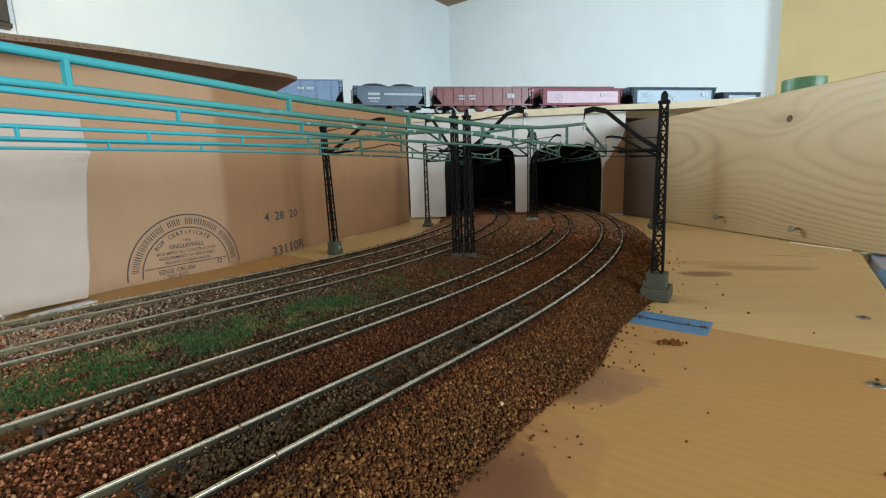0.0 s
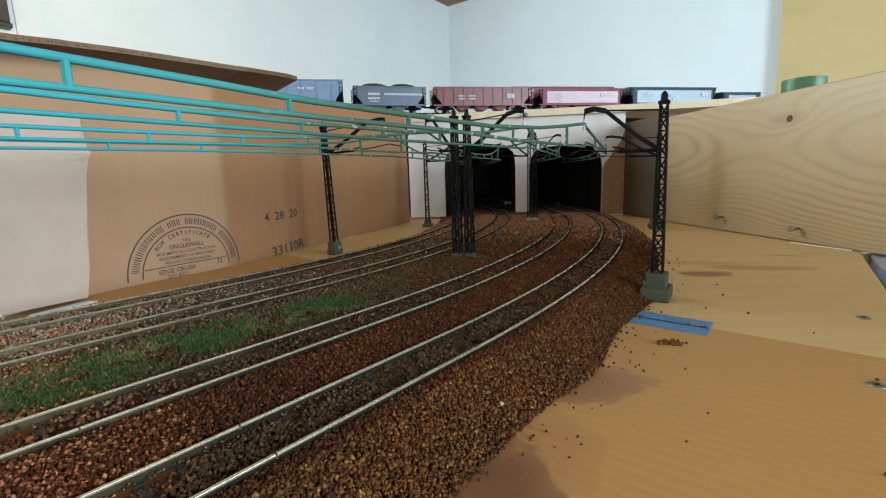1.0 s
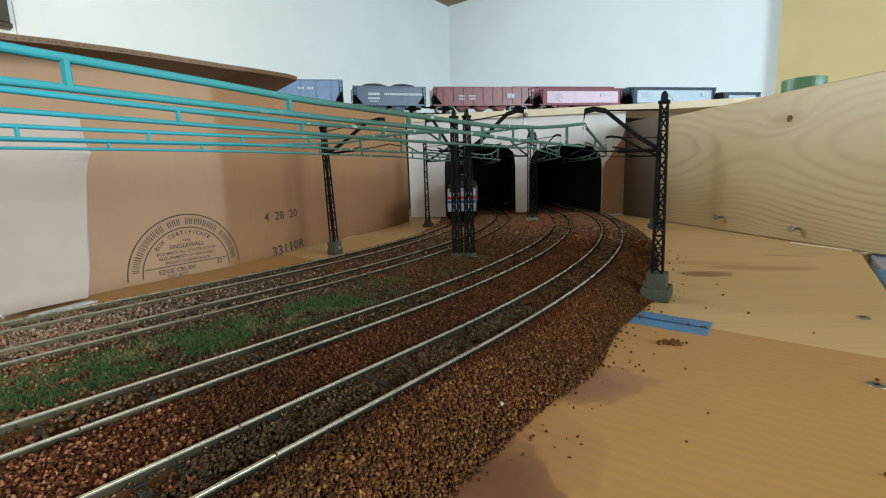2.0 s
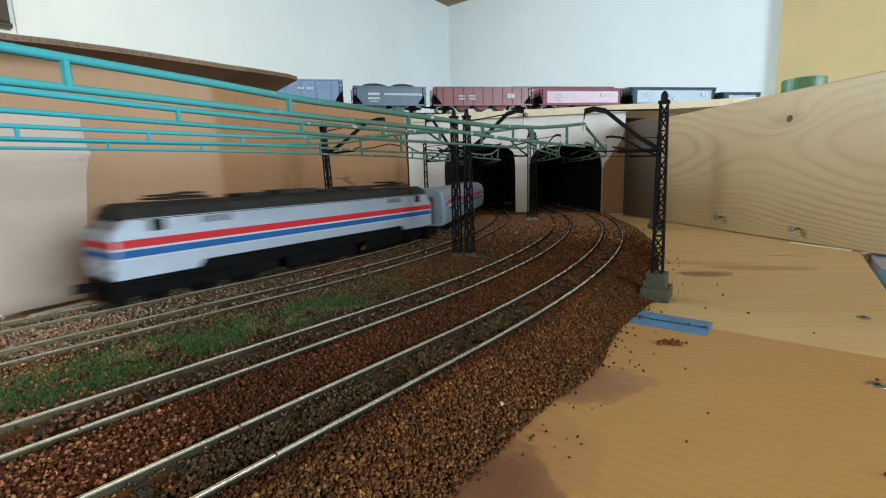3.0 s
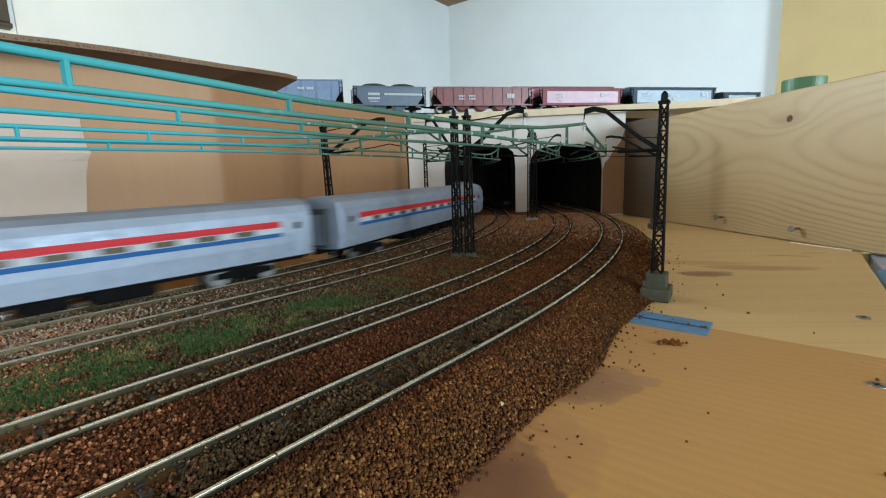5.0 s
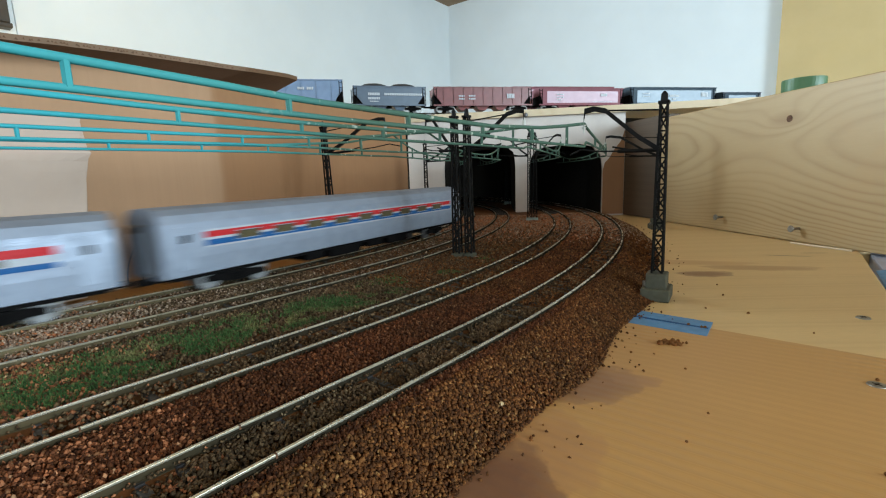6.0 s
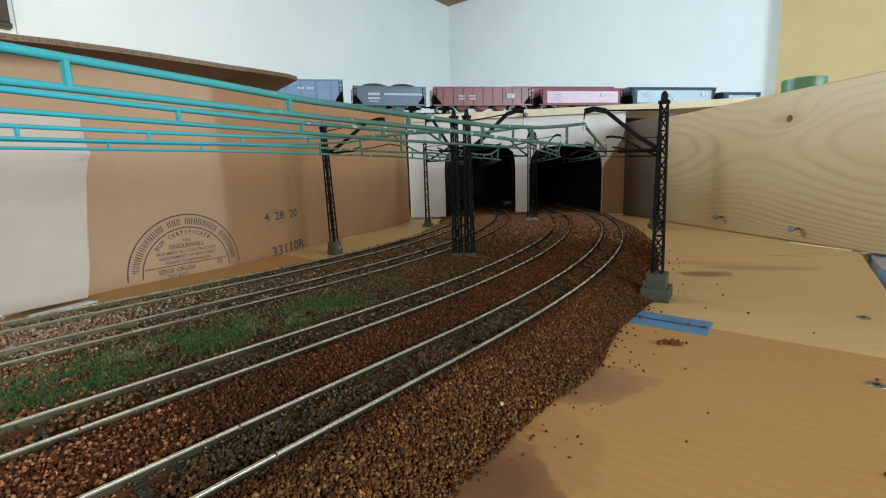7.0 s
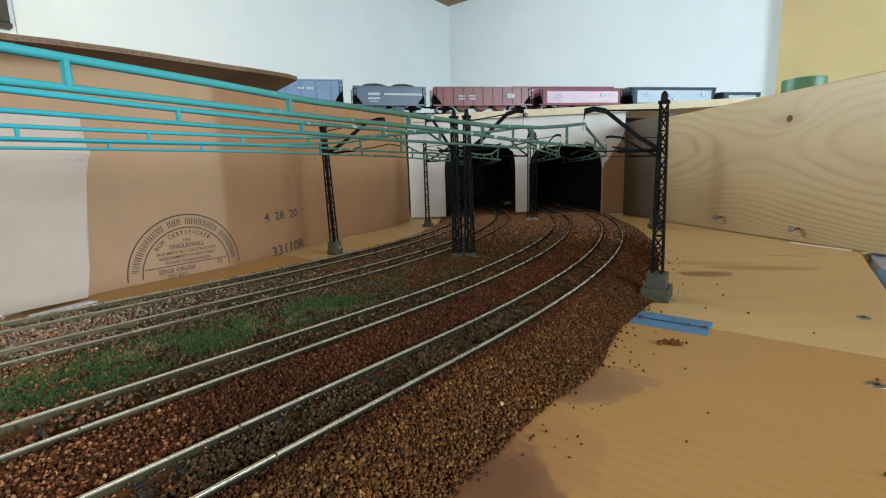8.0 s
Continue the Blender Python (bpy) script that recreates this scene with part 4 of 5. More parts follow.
        rod(bm, (arm_len * 0.35, 0, h - 28.5), (arm_len * 0.62, 0, h - 26), 0.5, 5)
        tube(bm, [(arm_len * 0.5, 0, h - 28.5), (arm_len * 0.8, 0, h - 28.0), (arm_len * 1.05, 0, h - 26.5), (arm_len * 1.2, 0, h - 29.2)], 0.45, 5)
        part("steady_arm", bm, M["mast"], th)
    bm = bmesh.new()
    for k in range(3):
        disc(bm, (arm_len + 0.4, 0, h - 12.2 - k * 1.3), (0, 0, 1), 1.3, 0.7, 10)
    rod(bm, (arm_len + 0.4, 0, h - 10), (arm_len + 0.4, 0, h - 17.5), 0.45, 6)
    part("insulator", bm, M["insulator"], th)
    return th


def near_s(p, o):
    best = min(range(-400, 1300), key=lambda s: (line(s, o)[0][0] - p[0]) ** 2 + (line(s, o)[0][1] - p[1]) ** 2)
    return float(best)


SUPPORTS = {}


def support(key, base, h, label, z0=0.0, **kw):
    s = near_s(base, OFF[key])
    (x, y), _ = line(s, OFF[key])
    L = math.hypot(x - base[0], y - base[1])
    mast_thing(base, (x, y), L, h - z0, label, z0=z0, **kw)
    SUPPORTS.setdefault(key, []).append((s, h))


def build_masts():
    lab = "black lattice catenary mast on a grey foot"
    support("far", (-101, 419), 121, lab + " by the cardboard, leaning", block=(9, 13, 12), lean=-1.9, rim=0.4, plated=True)
    support("third", (11, 334), 115.5, lab + " between the middle tracks", z0=5.5, block=(8, 11, 6))
    support("second", (20, 333), 115.5, lab + " paired with another mast", z0=5.5, block=(8, 11, 6))
    support("outer", (114, 236), 107, lab + " on the open board", block=(10, 14, 14))
    support("far", (-20, 632), 118, lab + " before the tunnel portal", block=(9, 12, 8))
    support("third", (112, 578), 119, lab + " before the tunnel pillar", z0=5.5, block=(8, 10, 7), footing="pale_foot")
    support("second", (119, 577), 119, lab + " beside the tunnel pillar", z0=5.5, block=(8, 10, 7), footing="pale_foot")
    support("outer", (247, 520), 112, lab + " near the pine plank", block=(10, 14, 12))
    support("third", (130, 905), 118, lab + " inside the tunnel", z0=5.5, block=(8, 10, 9), reg=False, footing="pale_foot")
    support("second", (140, 900), 118, lab + " inside the tunnel", z0=5.5, block=(8, 10, 9), reg=False, footing="pale_foot")


build_masts()


def build_wires():
    for key, o in OFF.items():
        sup = sorted(SUPPORTS[key])
        first = sup[0][0]
        sup = [(first - 290, CONTACT[key] + (20.4 if key == 'outer' else 18.4)), *sup]
        if len(sup) < 4:
            sup.append((sup[-1][0] + 290, 117))
        th = thing("overhead_wire", "verdigris green overhead wire with droppers above the track", "overhead wire", group="overhead wires")
        cpts, mpts, drops = [], [], []
        for (s0, h0), (s1, h1) in zip(sup[:-1], sup[1:]):
            (x0, y0), _ = line(s0, o)
            (x1, y1), _ = line(s1, o)
            steps = 40
            for i in range(steps + 1):
                t = i / steps
                # the wire runs nearly straight between masts, drawn a little to the curve
                (cx, cy), _ = line(s0 + (s1 - s0) * t, o)
                x, y = x0 + (x1 - x0) * t, y0 + (y1 - y0) * t
                x, y = x + (cx - x) * 0.35, y + (cy - y) * 0.35
                zc = CONTACT[key] + 0.8 * (2 * t - 1) ** 2
                if s1 == first:
                    zc = float(np.interp(t, *NEAR_CONTACT[key]))
                hm = h0 + (h1 - h0) * t - 13.5
                low = CONTACT[key] + 3.5
                zm = low + (hm - low) * abs(2 * t - 1) ** 2.6
                if s1 == first:
                    zm = float(np.interp(t, *NEAR_MESSENGER[key]))
                if not (i == 0 and cpts):
                    cpts.append((x, y, zc))
                    mpts.append((x, y, zm))
            k = math.ceil((s0 + 0.05 * (s1 - s0) - PHASE[key]) / PITCH[key])
            while PHASE[key] + k * PITCH[key] < s1 - 0.05 * (s1 - s0):
                w = (PHASE[key] + k * PITCH[key] - s0) / (s1 - s0) * steps
                i, w = int(w), w - int(w)
                run = -(steps + 1)
                drops.append(tuple(tuple(p + (q - p) * w for p, q in zip(pts[run + i], pts[run + i + 1])) for pts in (cpts, mpts)))
                k += 1
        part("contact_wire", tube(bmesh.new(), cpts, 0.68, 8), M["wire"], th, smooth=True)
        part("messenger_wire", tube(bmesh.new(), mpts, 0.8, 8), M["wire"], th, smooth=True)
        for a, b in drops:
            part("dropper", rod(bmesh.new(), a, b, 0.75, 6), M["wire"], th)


PHASE = {"outer": -14.9, "second": -17.0, "third": 3.0, "far": 6.7}
PITCH = {"outer": 40.4, "second": 42.5, "third": 43.3, "far": 48.5}
# height of the two wires over the first span, by the share of the span
NEAR_CONTACT = {"outer": ((0, 0.2, 0.4, 0.56, 0.7, 1), (85.5, 84.75, 83.8, 83.6, 82.3, 82.0)), "second": ((0, 0.13, 0.35, 0.52, 1), (86.8, 86.5, 85.8, 85.1, 85.3)),
                "third": ((0, 0.2, 0.43, 0.6, 0.75, 1), (86.4, 86.75, 87.4, 87.0, 86.2, 86.0)), "far": ((0, 0.2, 0.5, 0.8, 1), (86.5, 87.0, 87.5, 86.8, 86.6))}
NEAR_MESSENGER = {"outer": ((0, 0.19, 0.3, 0.36, 0.5, 0.65, 0.8, 0.9, 1), (91.8, 89.6, 88.4, 87.5, 87.0, 86.6, 88.7, 91.4, 94.5)), "second": ((0, 0.07, 0.18, 0.35, 0.55, 0.8, 1), (92.0, 91.3, 90.3, 89.3, 89.2, 92.5, 99.0)),
                  "third": ((0, 0.2, 0.45, 0.67, 0.8, 1), (90.7, 90.9, 91.2, 93.0, 96.0, 101.0)), "far": ((0, 0.2, 0.5, 0.8, 1), (90.0, 90.4, 91.2, 96.0, 103.0))}
CONTACT = {"outer": 84.2, "second": 86.0, "third": 85.8, "far": 86.0}
build_wires()

# ---------------------------------------------------------------- freight cars on the deck


def wheelset(parent, x, mat, r=5.2, gauge=8.25):
    bm = bmesh.new()
    rod(bm, (x, -gauge - 1.5, r), (x, gauge + 1.5, r), 0.9, 6)
    for s in (-1, 1):
        disc(bm, (x, s * gauge, r), (0, 1, 0), r, 1.8, 18)
        disc(bm, (x, s * (gauge - 0.9), r), (0, 1, 0), r + 0.6, 0.5, 18)
        disc(bm, (x, s * (gauge + 1.1), r), (0, 1, 0), r * 0.45, 0.6, 10)
    return part("wheelset", bm, mat, parent)


def truck(parent, x, spread=10.0, r=5.2, wheel="wheel"):
    """A two-axle bogie, its pivot at its own origin."""
    tr = new("bogie")
    tr.parent = parent
    tr.matrix_basis = pose(x * MM, 0, 0)
    bm = bmesh.new()
    for s in (-1, 1):
        prof = [(-spread - 3, r - 1), (-spread - 3, r + 1.6), (-spread + 3, r + 2.4), (-4, r + 2.8), (4, r + 2.8), (spread - 3, r + 2.4), (spread + 3, r + 1.6), (spread + 3, r - 1), (spread - 3, r - 1.2), (4, r - 2.6), (-4, r - 2.6), (-spread + 3, r - 1.2)]
        loft(bm, [[(a, s * 11.2 + d, z) for a, z in prof] for d in (-0.9, 0.9)])
        for a in (-2.2, 0, 2.2):
            rod(bm, (a, s * 12.3, r - 2), (a, s * 12.3, r + 2), 0.8, 6)
    box(bm, -3, 3, -11, 11, r - 1, r + 2.5)
    part("bogie_frame", bm, M["under"], tr)
    wheelset(tr, -spread, M[wheel], r)
    wheelset(tr, spread, M[wheel], r)
    return tr


def hopper(name, label, L, H, mat, ribs, at, rz, panel=None, coal=False, letters=()):
    """An open or covered hopper car with sloping ends, ribs and two bogies."""
    th = thing(name, label, "freight car", at, rz, "freight cars on the deck")
    z0, hw, e = 9.0, 17.0, L / 2
    bm = bmesh.new()
    sl = 16.0
    side = [(-e + sl, z0 + 3), (-e + 1, z0 + (H - z0) * 0.62), (-e + 1, H), (e - 1, H), (e - 1, z0 + (H - z0) * 0.62), (e - sl, z0 + 3)]
    loft(bm, [[(x, y, z) for x, z in side] for y in (-hw + 2.4, hw - 2.4)])
    part("body", bm, mat, th)
    # black wedges fill the open ends in place of the shade there
    for x in (-1, 1):
        bm = bmesh.new()
        tri = [(x * (e - 1.5), z0 + 2.2), (x * (e - sl - 6), z0 + 2.2), (x * (e - 1.5), z0 + (H - z0) * 0.62)]
        loft(bm, [[(a, y, c) for a, c in tri] for y in (-hw + 3.5, hw - 3.5)])
        part("end_shade", bm, M["under"], th, "black fill for the shade in the open end")
    for s in (-1, 1):
        bm = bmesh.new()
        low = z0 + 2
        pr = [(-e + sl - 2, low), (-e + 1.5, H - 9), (-e + 1.5, H), (e - 1.5, H), (e - 1.5, H - 9), (e - sl + 2, low)] if not panel else [(-e + 6, low), (-e + 1.5, H - 4), (-e + 1.5, H), (e - 1.5, H), (e - 1.5, H - 4), (e - 6, low)]
        y0, y1 = sorted((s * (hw - 1.6), s * (hw - 0.4)))
        loft(bm, [[(x, y, z) for x, z in pr] for y in (y0, y1)])
        sd = part("side_sheet", bm, mat, th)
        if panel:
            bm = bmesh.new()
            box(bm, -e + 13, e - 10, *sorted((s * (hw - 0.4), s * (hw - 0.05))), z0 + 4, H - 4)
            part("side_panel", bm, panel, sd)
        for i in range(ribs):
            x = -e + 16 + (L - 32) * i / max(ribs - 1, 1)
            bm = bmesh.new()
            box(bm, x - 0.6, x + 0.6, *sorted((s * (hw - 0.4), s * (hw + 0.7))), low, H - 0.5)
            part("rib", bm, mat, sd)
        bm = bmesh.new()
        box(bm, -e, e, *sorted((s * (hw - 1.8), s * (hw + 0.9))), H - 0.6, H + 0.9)
        part("top_chord", bm, mat, sd)
        bm = bmesh.new()
        box(bm, -e, e, *sorted((s * (hw - 1.6), s * (hw + 0.4))), z0 + 0.2, z0 + 2.2)
        part("side_sill", bm, mat, sd)
        for x in (-e + 0.7, e - 0.7):
            bm = bmesh.new()
            for dx in (0, 4.5):
                xx = x + (dx if x < 0 else -dx)
                rod(bm, (xx, s * (hw - 0.3), z0), (xx, s * (hw - 0.3), H), 0.55, 4)
            for k in range(5):
                z = z0 + 3 + (H - z0 - 6) * k / 4
                rod(bm, (x, s * hw, z), (x + (4.5 if x < 0 else -4.5), s * hw, z), 0.35, 4)
            part("end_ladder", bm, M["under"], sd)
        for x0, x1, za, zb in [(a + (c - a) * k / n, a + (c - a) * (k + 0.72) / n, p, r) for a, c, p, r in letters for n in (max(1, round((c - a) * L / 2.6)),) for k in range(n)]:
            bm = bmesh.new()
            box(bm, -e + x0 * L, -e + x1 * L, *sorted((s * (hw - 0.1), s * (hw + 0.85))), za * H, zb * H)
            part("lettering_bar", bm, M["lettering"], sd, "plain white lettering bar")
    bays = 2 if L < 145 else 3
    for i in range(bays):
        x = (i - (bays - 1) / 2) * 30
        bm = bmesh.new()
        loft(bm, [[(x + a * 13, b * 12, z0 + 3) for a, b in ((-1, -1), (1, -1), (1, 1), (-1, 1))], [(x + a * 5, b * 10, 3.2) for a, b in ((-1, -1), (1, -1), (1, 1), (-1, 1))]])
        part("hopper_bay", bm, mat, th)
    bm = bmesh.new()
    box(bm, -e - 2, e + 2, -2.5, 2.5, z0, z0 + 3)
    box(bm, -e - 7, -e, -1.2, 1.2, z0 - 1, z0 + 1.5)
    box(bm, e, e + 7, -1.2, 1.2, z0 - 1, z0 + 1.5)
    part("centre_sill", bm, M["under"], th)
    if coal:
        for x in (-L * 0.2, L * 0.2):
            bm = bmesh.new()
            bmesh.ops.create_icosphere(bm, subdivisions=4, radius=1.0)
            for v in bm.verts:
                k = 1 + 0.09 * noise.noise(v.co * 5)
                v.co = Vector((x + v.co.x * L * 0.21 * k, v.co.y * 13 * k, H - 0.5 + max(v.co.z, -0.2) * 8.0 * k))
            part("coal_heap", bm, M["coal"], th)
    elif not panel:
        bm = bmesh.new()
        for i in range(9):
            x = -e + 8 + (L - 16) * i / 8
            box(bm, x - 1.4, x + 1.4, -15, 15, H + 0.1, H + 1.7)
        part("roof_bracing", bm, mat, th)
    else:
        bm = bmesh.new()
        prof = [(-16, H), (-15, H + 1.6), (0, H + 3.0), (15, H + 1.6), (16, H)]
        loft(bm, [[(x, y, z) for y, z in prof] for x in (-e + 1, e - 1)])
        for i in range(6):
            x = -e + 14 + (L - 28) * i / 5
            disc(bm, (x, 0, H + 3.2), (0, 0, 1), 3.4, 1.6, 12)
        part("roof", bm, mat, th)
    truck(th, -e + 20, 9.5, wheel="freight_wheel")
    truck(th, e - 20, 9.5, wheel="freight_wheel")
    return th


def build_freight():
    z = 166.2
    ends = [(-300, 664), (-134, 702), (-16, 735), (153, 767), (312, 800), (488, 836), (578, 853)]
    specs = [("hopper_car", "blue-grey ribbed hopper car", 44, "car_blue", 7, None, False, [(0.6, 0.66, 0.7, 0.78), (0.68, 0.74, 0.7, 0.78)]),
             ("hopper_car", "navy hopper car with two heaps of coal", 36, "car_navy", 0, None, True, [(0.2, 0.36, 0.66, 0.76), (0.42, 0.95, 0.66, 0.75), (0.2, 0.36, 0.5, 0.58), (0.22, 0.34, 0.4, 0.44)]),
             ("hopper_car", "oxide red ribbed hopper car", 36.5, "car_red", 9, None, False, [(0.25, 0.31, 0.62, 0.68), (0.25, 0.31, 0.5, 0.56), (0.35, 0.42, 0.62, 0.68), (0.35, 0.42, 0.5, 0.56), (0.74, 0.82, 0.55, 0.74)]),
             ("covered_hopper", "faded red covered hopper with a pale side panel", 35, "car_pink", 0, "panel_pink", False, [(0.2, 0.28, 0.72, 0.76), (0.2, 0.28, 0.6, 0.64), (0.2, 0.26, 0.48, 0.52), (0.72, 0.8, 0.66, 0.78), (0.62, 0.86, 0.4, 0.42)]),
             ("covered_hopper", "slate blue covered hopper with a pale side panel", 37, "car_teal", 0, "panel_blue", False, [(0.14, 0.22, 0.72, 0.76), (0.14, 0.22, 0.6, 0.64), (0.45, 0.56, 0.6, 0.7), (0.48, 0.52, 0.46, 0.54), (0.82, 0.9, 0.62, 0.8)]),
             ("covered_hopper", "slate blue covered hopper partly behind the plank", 29, "car_teal", 0, "panel_blue", False, [])]
    tr = thing("deck_track", "grey model track laid on the upper deck", "railway track")
    for i, (nm, lb, H, mt, ribs, pan, coal, let) in enumerate(specs):
        (xa, ya), (xb, yb) = ends[i], ends[i + 1]
        L = math.hypot(xb - xa, yb - ya) - 13
        rz = math.degrees(math.atan2(yb - ya, xb - xa))
        hopper(nm, lb, L, H, M[mt], ribs, ((xa + xb) / 2, (ya + yb) / 2, z), rz, M[pan] if pan else None, coal, let)
        d = Vector((xb - xa, yb - ya, 0)).normalized()
        for s in (-8.75, 8.75):
            bm = bmesh.new()
            n = Vector((-d.y, d.x, 0)) * s
            a, b = Vector((xa, ya, 0)) + n, Vector((xb, yb, 0)) + n
            loft(bm, [[tuple(p + Vector((-d.y, d.x, 0)) * o + Vector((0, 0, zz))) for o, zz in ((-1, 164.6), (1, 164.6), (0.5, z), (-0.5, z))] for p in (a, b)])
            part("rail", bm, M["rail_side"], tr)
        for k in range(10):
            p = Vector((xa, ya, 0)).lerp(Vector((xb, yb, 0)), (k + 0.5) / 10)
            bm = bmesh.new()
            box(bm, -1.3, 1.3, -15, 15, 164.02, 164.7, 0, pose(p.x, p.y, 0, 0, 0, rz))
            part("sleeper", bm, M["sleeper"], tr)
    # a red car on the track behind
    hopper("covered_hopper", "faded red covered hopper standing behind the others", 190, 50, M["car_pink"], 0, (218, 838, 164.1), 11, M["panel_pink"])


build_freight()

# ---------------------------------------------------------------- the passenger train
GAP = 13.5
LOCO_L, COACH_L = 245.0, 294.0


def ring_at(x, w, z0, z1, cham):
    """Loco cross-section: flat sides, a chamfer, a flat top."""
    return [(x, -w, z0), (x, -w, z1 - cham), (x, -w + cham * 0.7, z1), (x, w - cham * 0.7, z1), (x, w, z1 - cham), (x, w, z0)]


def pantograph(parent, x, lift, flip):
    pg = new("pantograph")
    pg.parent = parent
    pg.matrix_basis = pose(x * MM, 0, 49.6 * MM, 0, 0, 180 if flip else 0)
    bm = bmesh.new()
    box(bm, -14, 14, -9, -8, 0, 1.2)
    box(bm, -14, 14, 8, 9, 0, 1.2)
    box(bm, -14, -12.5, -9, 9, 0.2, 1.2)
    box(bm, 12.5, 14, -9, 9, 0.2, 1.2)
    part("base_frame", bm, M["roof"], pg)
    bm = bmesh.new()
    k = (14, 0, 2 + lift * 0.45)
    for s in (-6, 6):
        rod(bm, (-12, s, 1.4), (14, s * 0.7, k[2]), 0.5, 5)
        rod(bm, (14, s * 0.7, k[2]), (-8, s * 0.5, 2.4 + lift), 0.4, 5)
    rod(bm, (-8, -11, 2.6 + lift), (-8, 11, 2.6 + lift), 0.6, 5)
    rod(bm, (-5, -11, 2.6 + lift), (-5, 11, 2.6 + lift), 0.6, 5)
    part("arm", bm, M["roof"], pg)


def build_loco():
    th = thing("electric_locomotive", "silver-grey electric locomotive with red and blue stripes", "locomotive")
    e, w = LOCO_L / 2, 16.8
    xs = [(-e, 16.0, 35.5), (-e + 2, w, 37), (-e + 8, w, 43.5), (-e + 12, w, 44), (e - 12, w, 44), (e - 8, w, 43.5), (e - 2, w, 37), (e, 16.0, 35.5)]
    bm = bmesh.new()
    low = [(-e + 38, w, 44), (-e + 41, w, 44), (e - 41, w, 44), (e - 38, w, 44)]
    xs = xs[:4] + low + xs[4:]
    loft(bm, [ring_at(x, ww, 18.0 if abs(x) < e - 40 else 14.3, zt, 2.2) for x, ww, zt in xs])
    part("body", bm, M["white_paint"], th)
    for nm, z0, z1, mat in (("red_stripe", 28.6, 32.4, "red"), ("white_stripe", 27.6, 28.6, "white"), ("blue_stripe", 24.1, 27.6, "blue"), ("white_stripe", 23.3, 24.1, "white")):
        bm = bmesh.new()
        d = 0.16
        loft(bm, [[(x, y, z) for y, z in ((-ww - d, z0), (-ww - d, z1), (ww + d, z1), (ww + d, z0))] for x, ww in ((-e - d, 16.0), (-e + 3, w), (e - 3, w), (e + d, 16.0))])
        part(nm, bm, M[mat], th)
    bm = bmesh.new()
    loft(bm, [[(x, -a, z0), (x, -a + 1.5, z1 - 2.0), (x, -a + 6, z1), (x, a - 6, z1), (x, a - 1.5, z1 - 2.0), (x, a, z0)] for x, a, z0, z1 in ((-e + 5, 14.8, 42.4, 44.6), (-e + 7, 16.4, 41.6, 47.4), (-e + 11, 16.9, 41.2, 48.8), (e - 11, 16.9, 41.2, 48.8), (e - 7, 16.4, 41.6, 47.4), (e - 5, 14.8, 42.4, 44.6))])
    part("roof", bm, M["roof"], th, "dark weathered roof")
    for x0, x1, hh in ((-58, -30, 2.6), (-24, -8, 1.6), (-4, 26, 2.8), (32, 52, 1.8)):
        bm = bmesh.new()
        box(bm, x0, x1, -9, 9, 48.8, 49 + hh, 0.5)
        part("roof_box", bm, M["roof"], th)
    pantograph(th, 84, 0.5, False)
    pantograph(th, -88, 1.0, True)
    # the worn raised arm behind the middle of the roof
    bm = bmesh.new()
    rod(bm, (-56, -2.5, 49), (-36, -1.2, 58.0), 0.6, 6)
    rod(bm, (-56, 2.5, 49), (-36, 1.2, 58.0), 0.6, 6)
    rod(bm, (-36, -7, 58.1), (-36, 7, 58.1), 0.7, 6)
    rod(bm, (-40, 0, 56.5), (-31, 0, 59.2), 0.6, 6)
    part("raised_arm", bm, M["card_dark"], th, "rusty brown raised arm")
    for s in (-1, 1):
        # sloping front windows, cab side windows, side grilles
        for y in (-8.2, 8.2):
            bm = bmesh.new()
            x0, z0, x1, z1 = e - 2.5, 37.3, e - 6.6, 41.8
            vs = [(s * (x0 + .25), y - 6, z0 + .3), (s * (x0 + .25), y + 6, z0 + .3), (s * (x1 + .25), y + 5.2, z1 + .3), (s * (x1 + .25), y - 5.2, z1 + .3)]
            vs2 = [(a - s * 0.6, b, c - 0.6) for a, b, c in vs]
            loft(bm, [vs, vs2])
            part("front_window", bm, M["glass"], th)
        for side in (-1, 1):
            y0, y1 = sorted((side * (w - 0.2), side * (w + 0.2)))
            bm = bmesh.new()
            box(bm, *sorted((s * (e - 24), s * (e - 17))), y0, y1, 35.6, 41)
            part("cab_window", bm, M["glass"], th)
            bm = bmesh.new()
            box(bm, *sorted((s * (e - 32), s * (e - 27.5))), *sorted((side * (w - 0.1), side * (w + 0.1))), 15, 41.2)
            part("cab_door", bm, M["white_paint"], th)
            for k in range(5):
                bm = bmesh.new()
                xx = e - 58 + k * 3.4
                box(bm, *sorted((s * xx, s * (xx + 2.2))), *sorted((side * (w - 0.1), side * (w + 0.14))), 37.2, 40.6)
                part("lettering_bar", bm, M["dark_grey"], th, "plain dark lettering bar")
            gr = new("side_grille")
            gr.parent = th
            for k in range(5):
                bm = bmesh.new()
                box(bm, *sorted((s * (e - 88), s * (e - 66))), *sorted((side * (w - 0.1), side * (w + 0.25))), 35.8 + k * 1.1, 36.3 + k * 1.1)
                part("louvre", bm, M["silver"], gr)
        bm = bmesh.new()
        for y in (-10, 10):
            disc(bm, (s * (e + 0.2), y, 20), (1, 0, 0), 1.6, 1.0, 12)
        part("headlight", bm, M["insulator"], th)
        bm = bmesh.new()
        box(bm, *sorted((s * (e - 6), s * (e + 1.0))), -14, 14, 1.8, 14.6, 0.6)
        box(bm, *sorted((s * (e + 1), s * (e + 11))), -1.6, 1.6, 9, 13)
        part("pilot", bm, M["under"], th)
    bm = bmesh.new()
    box(bm, -e + 6, e - 6, -14, 14, 11.5, 14.7)
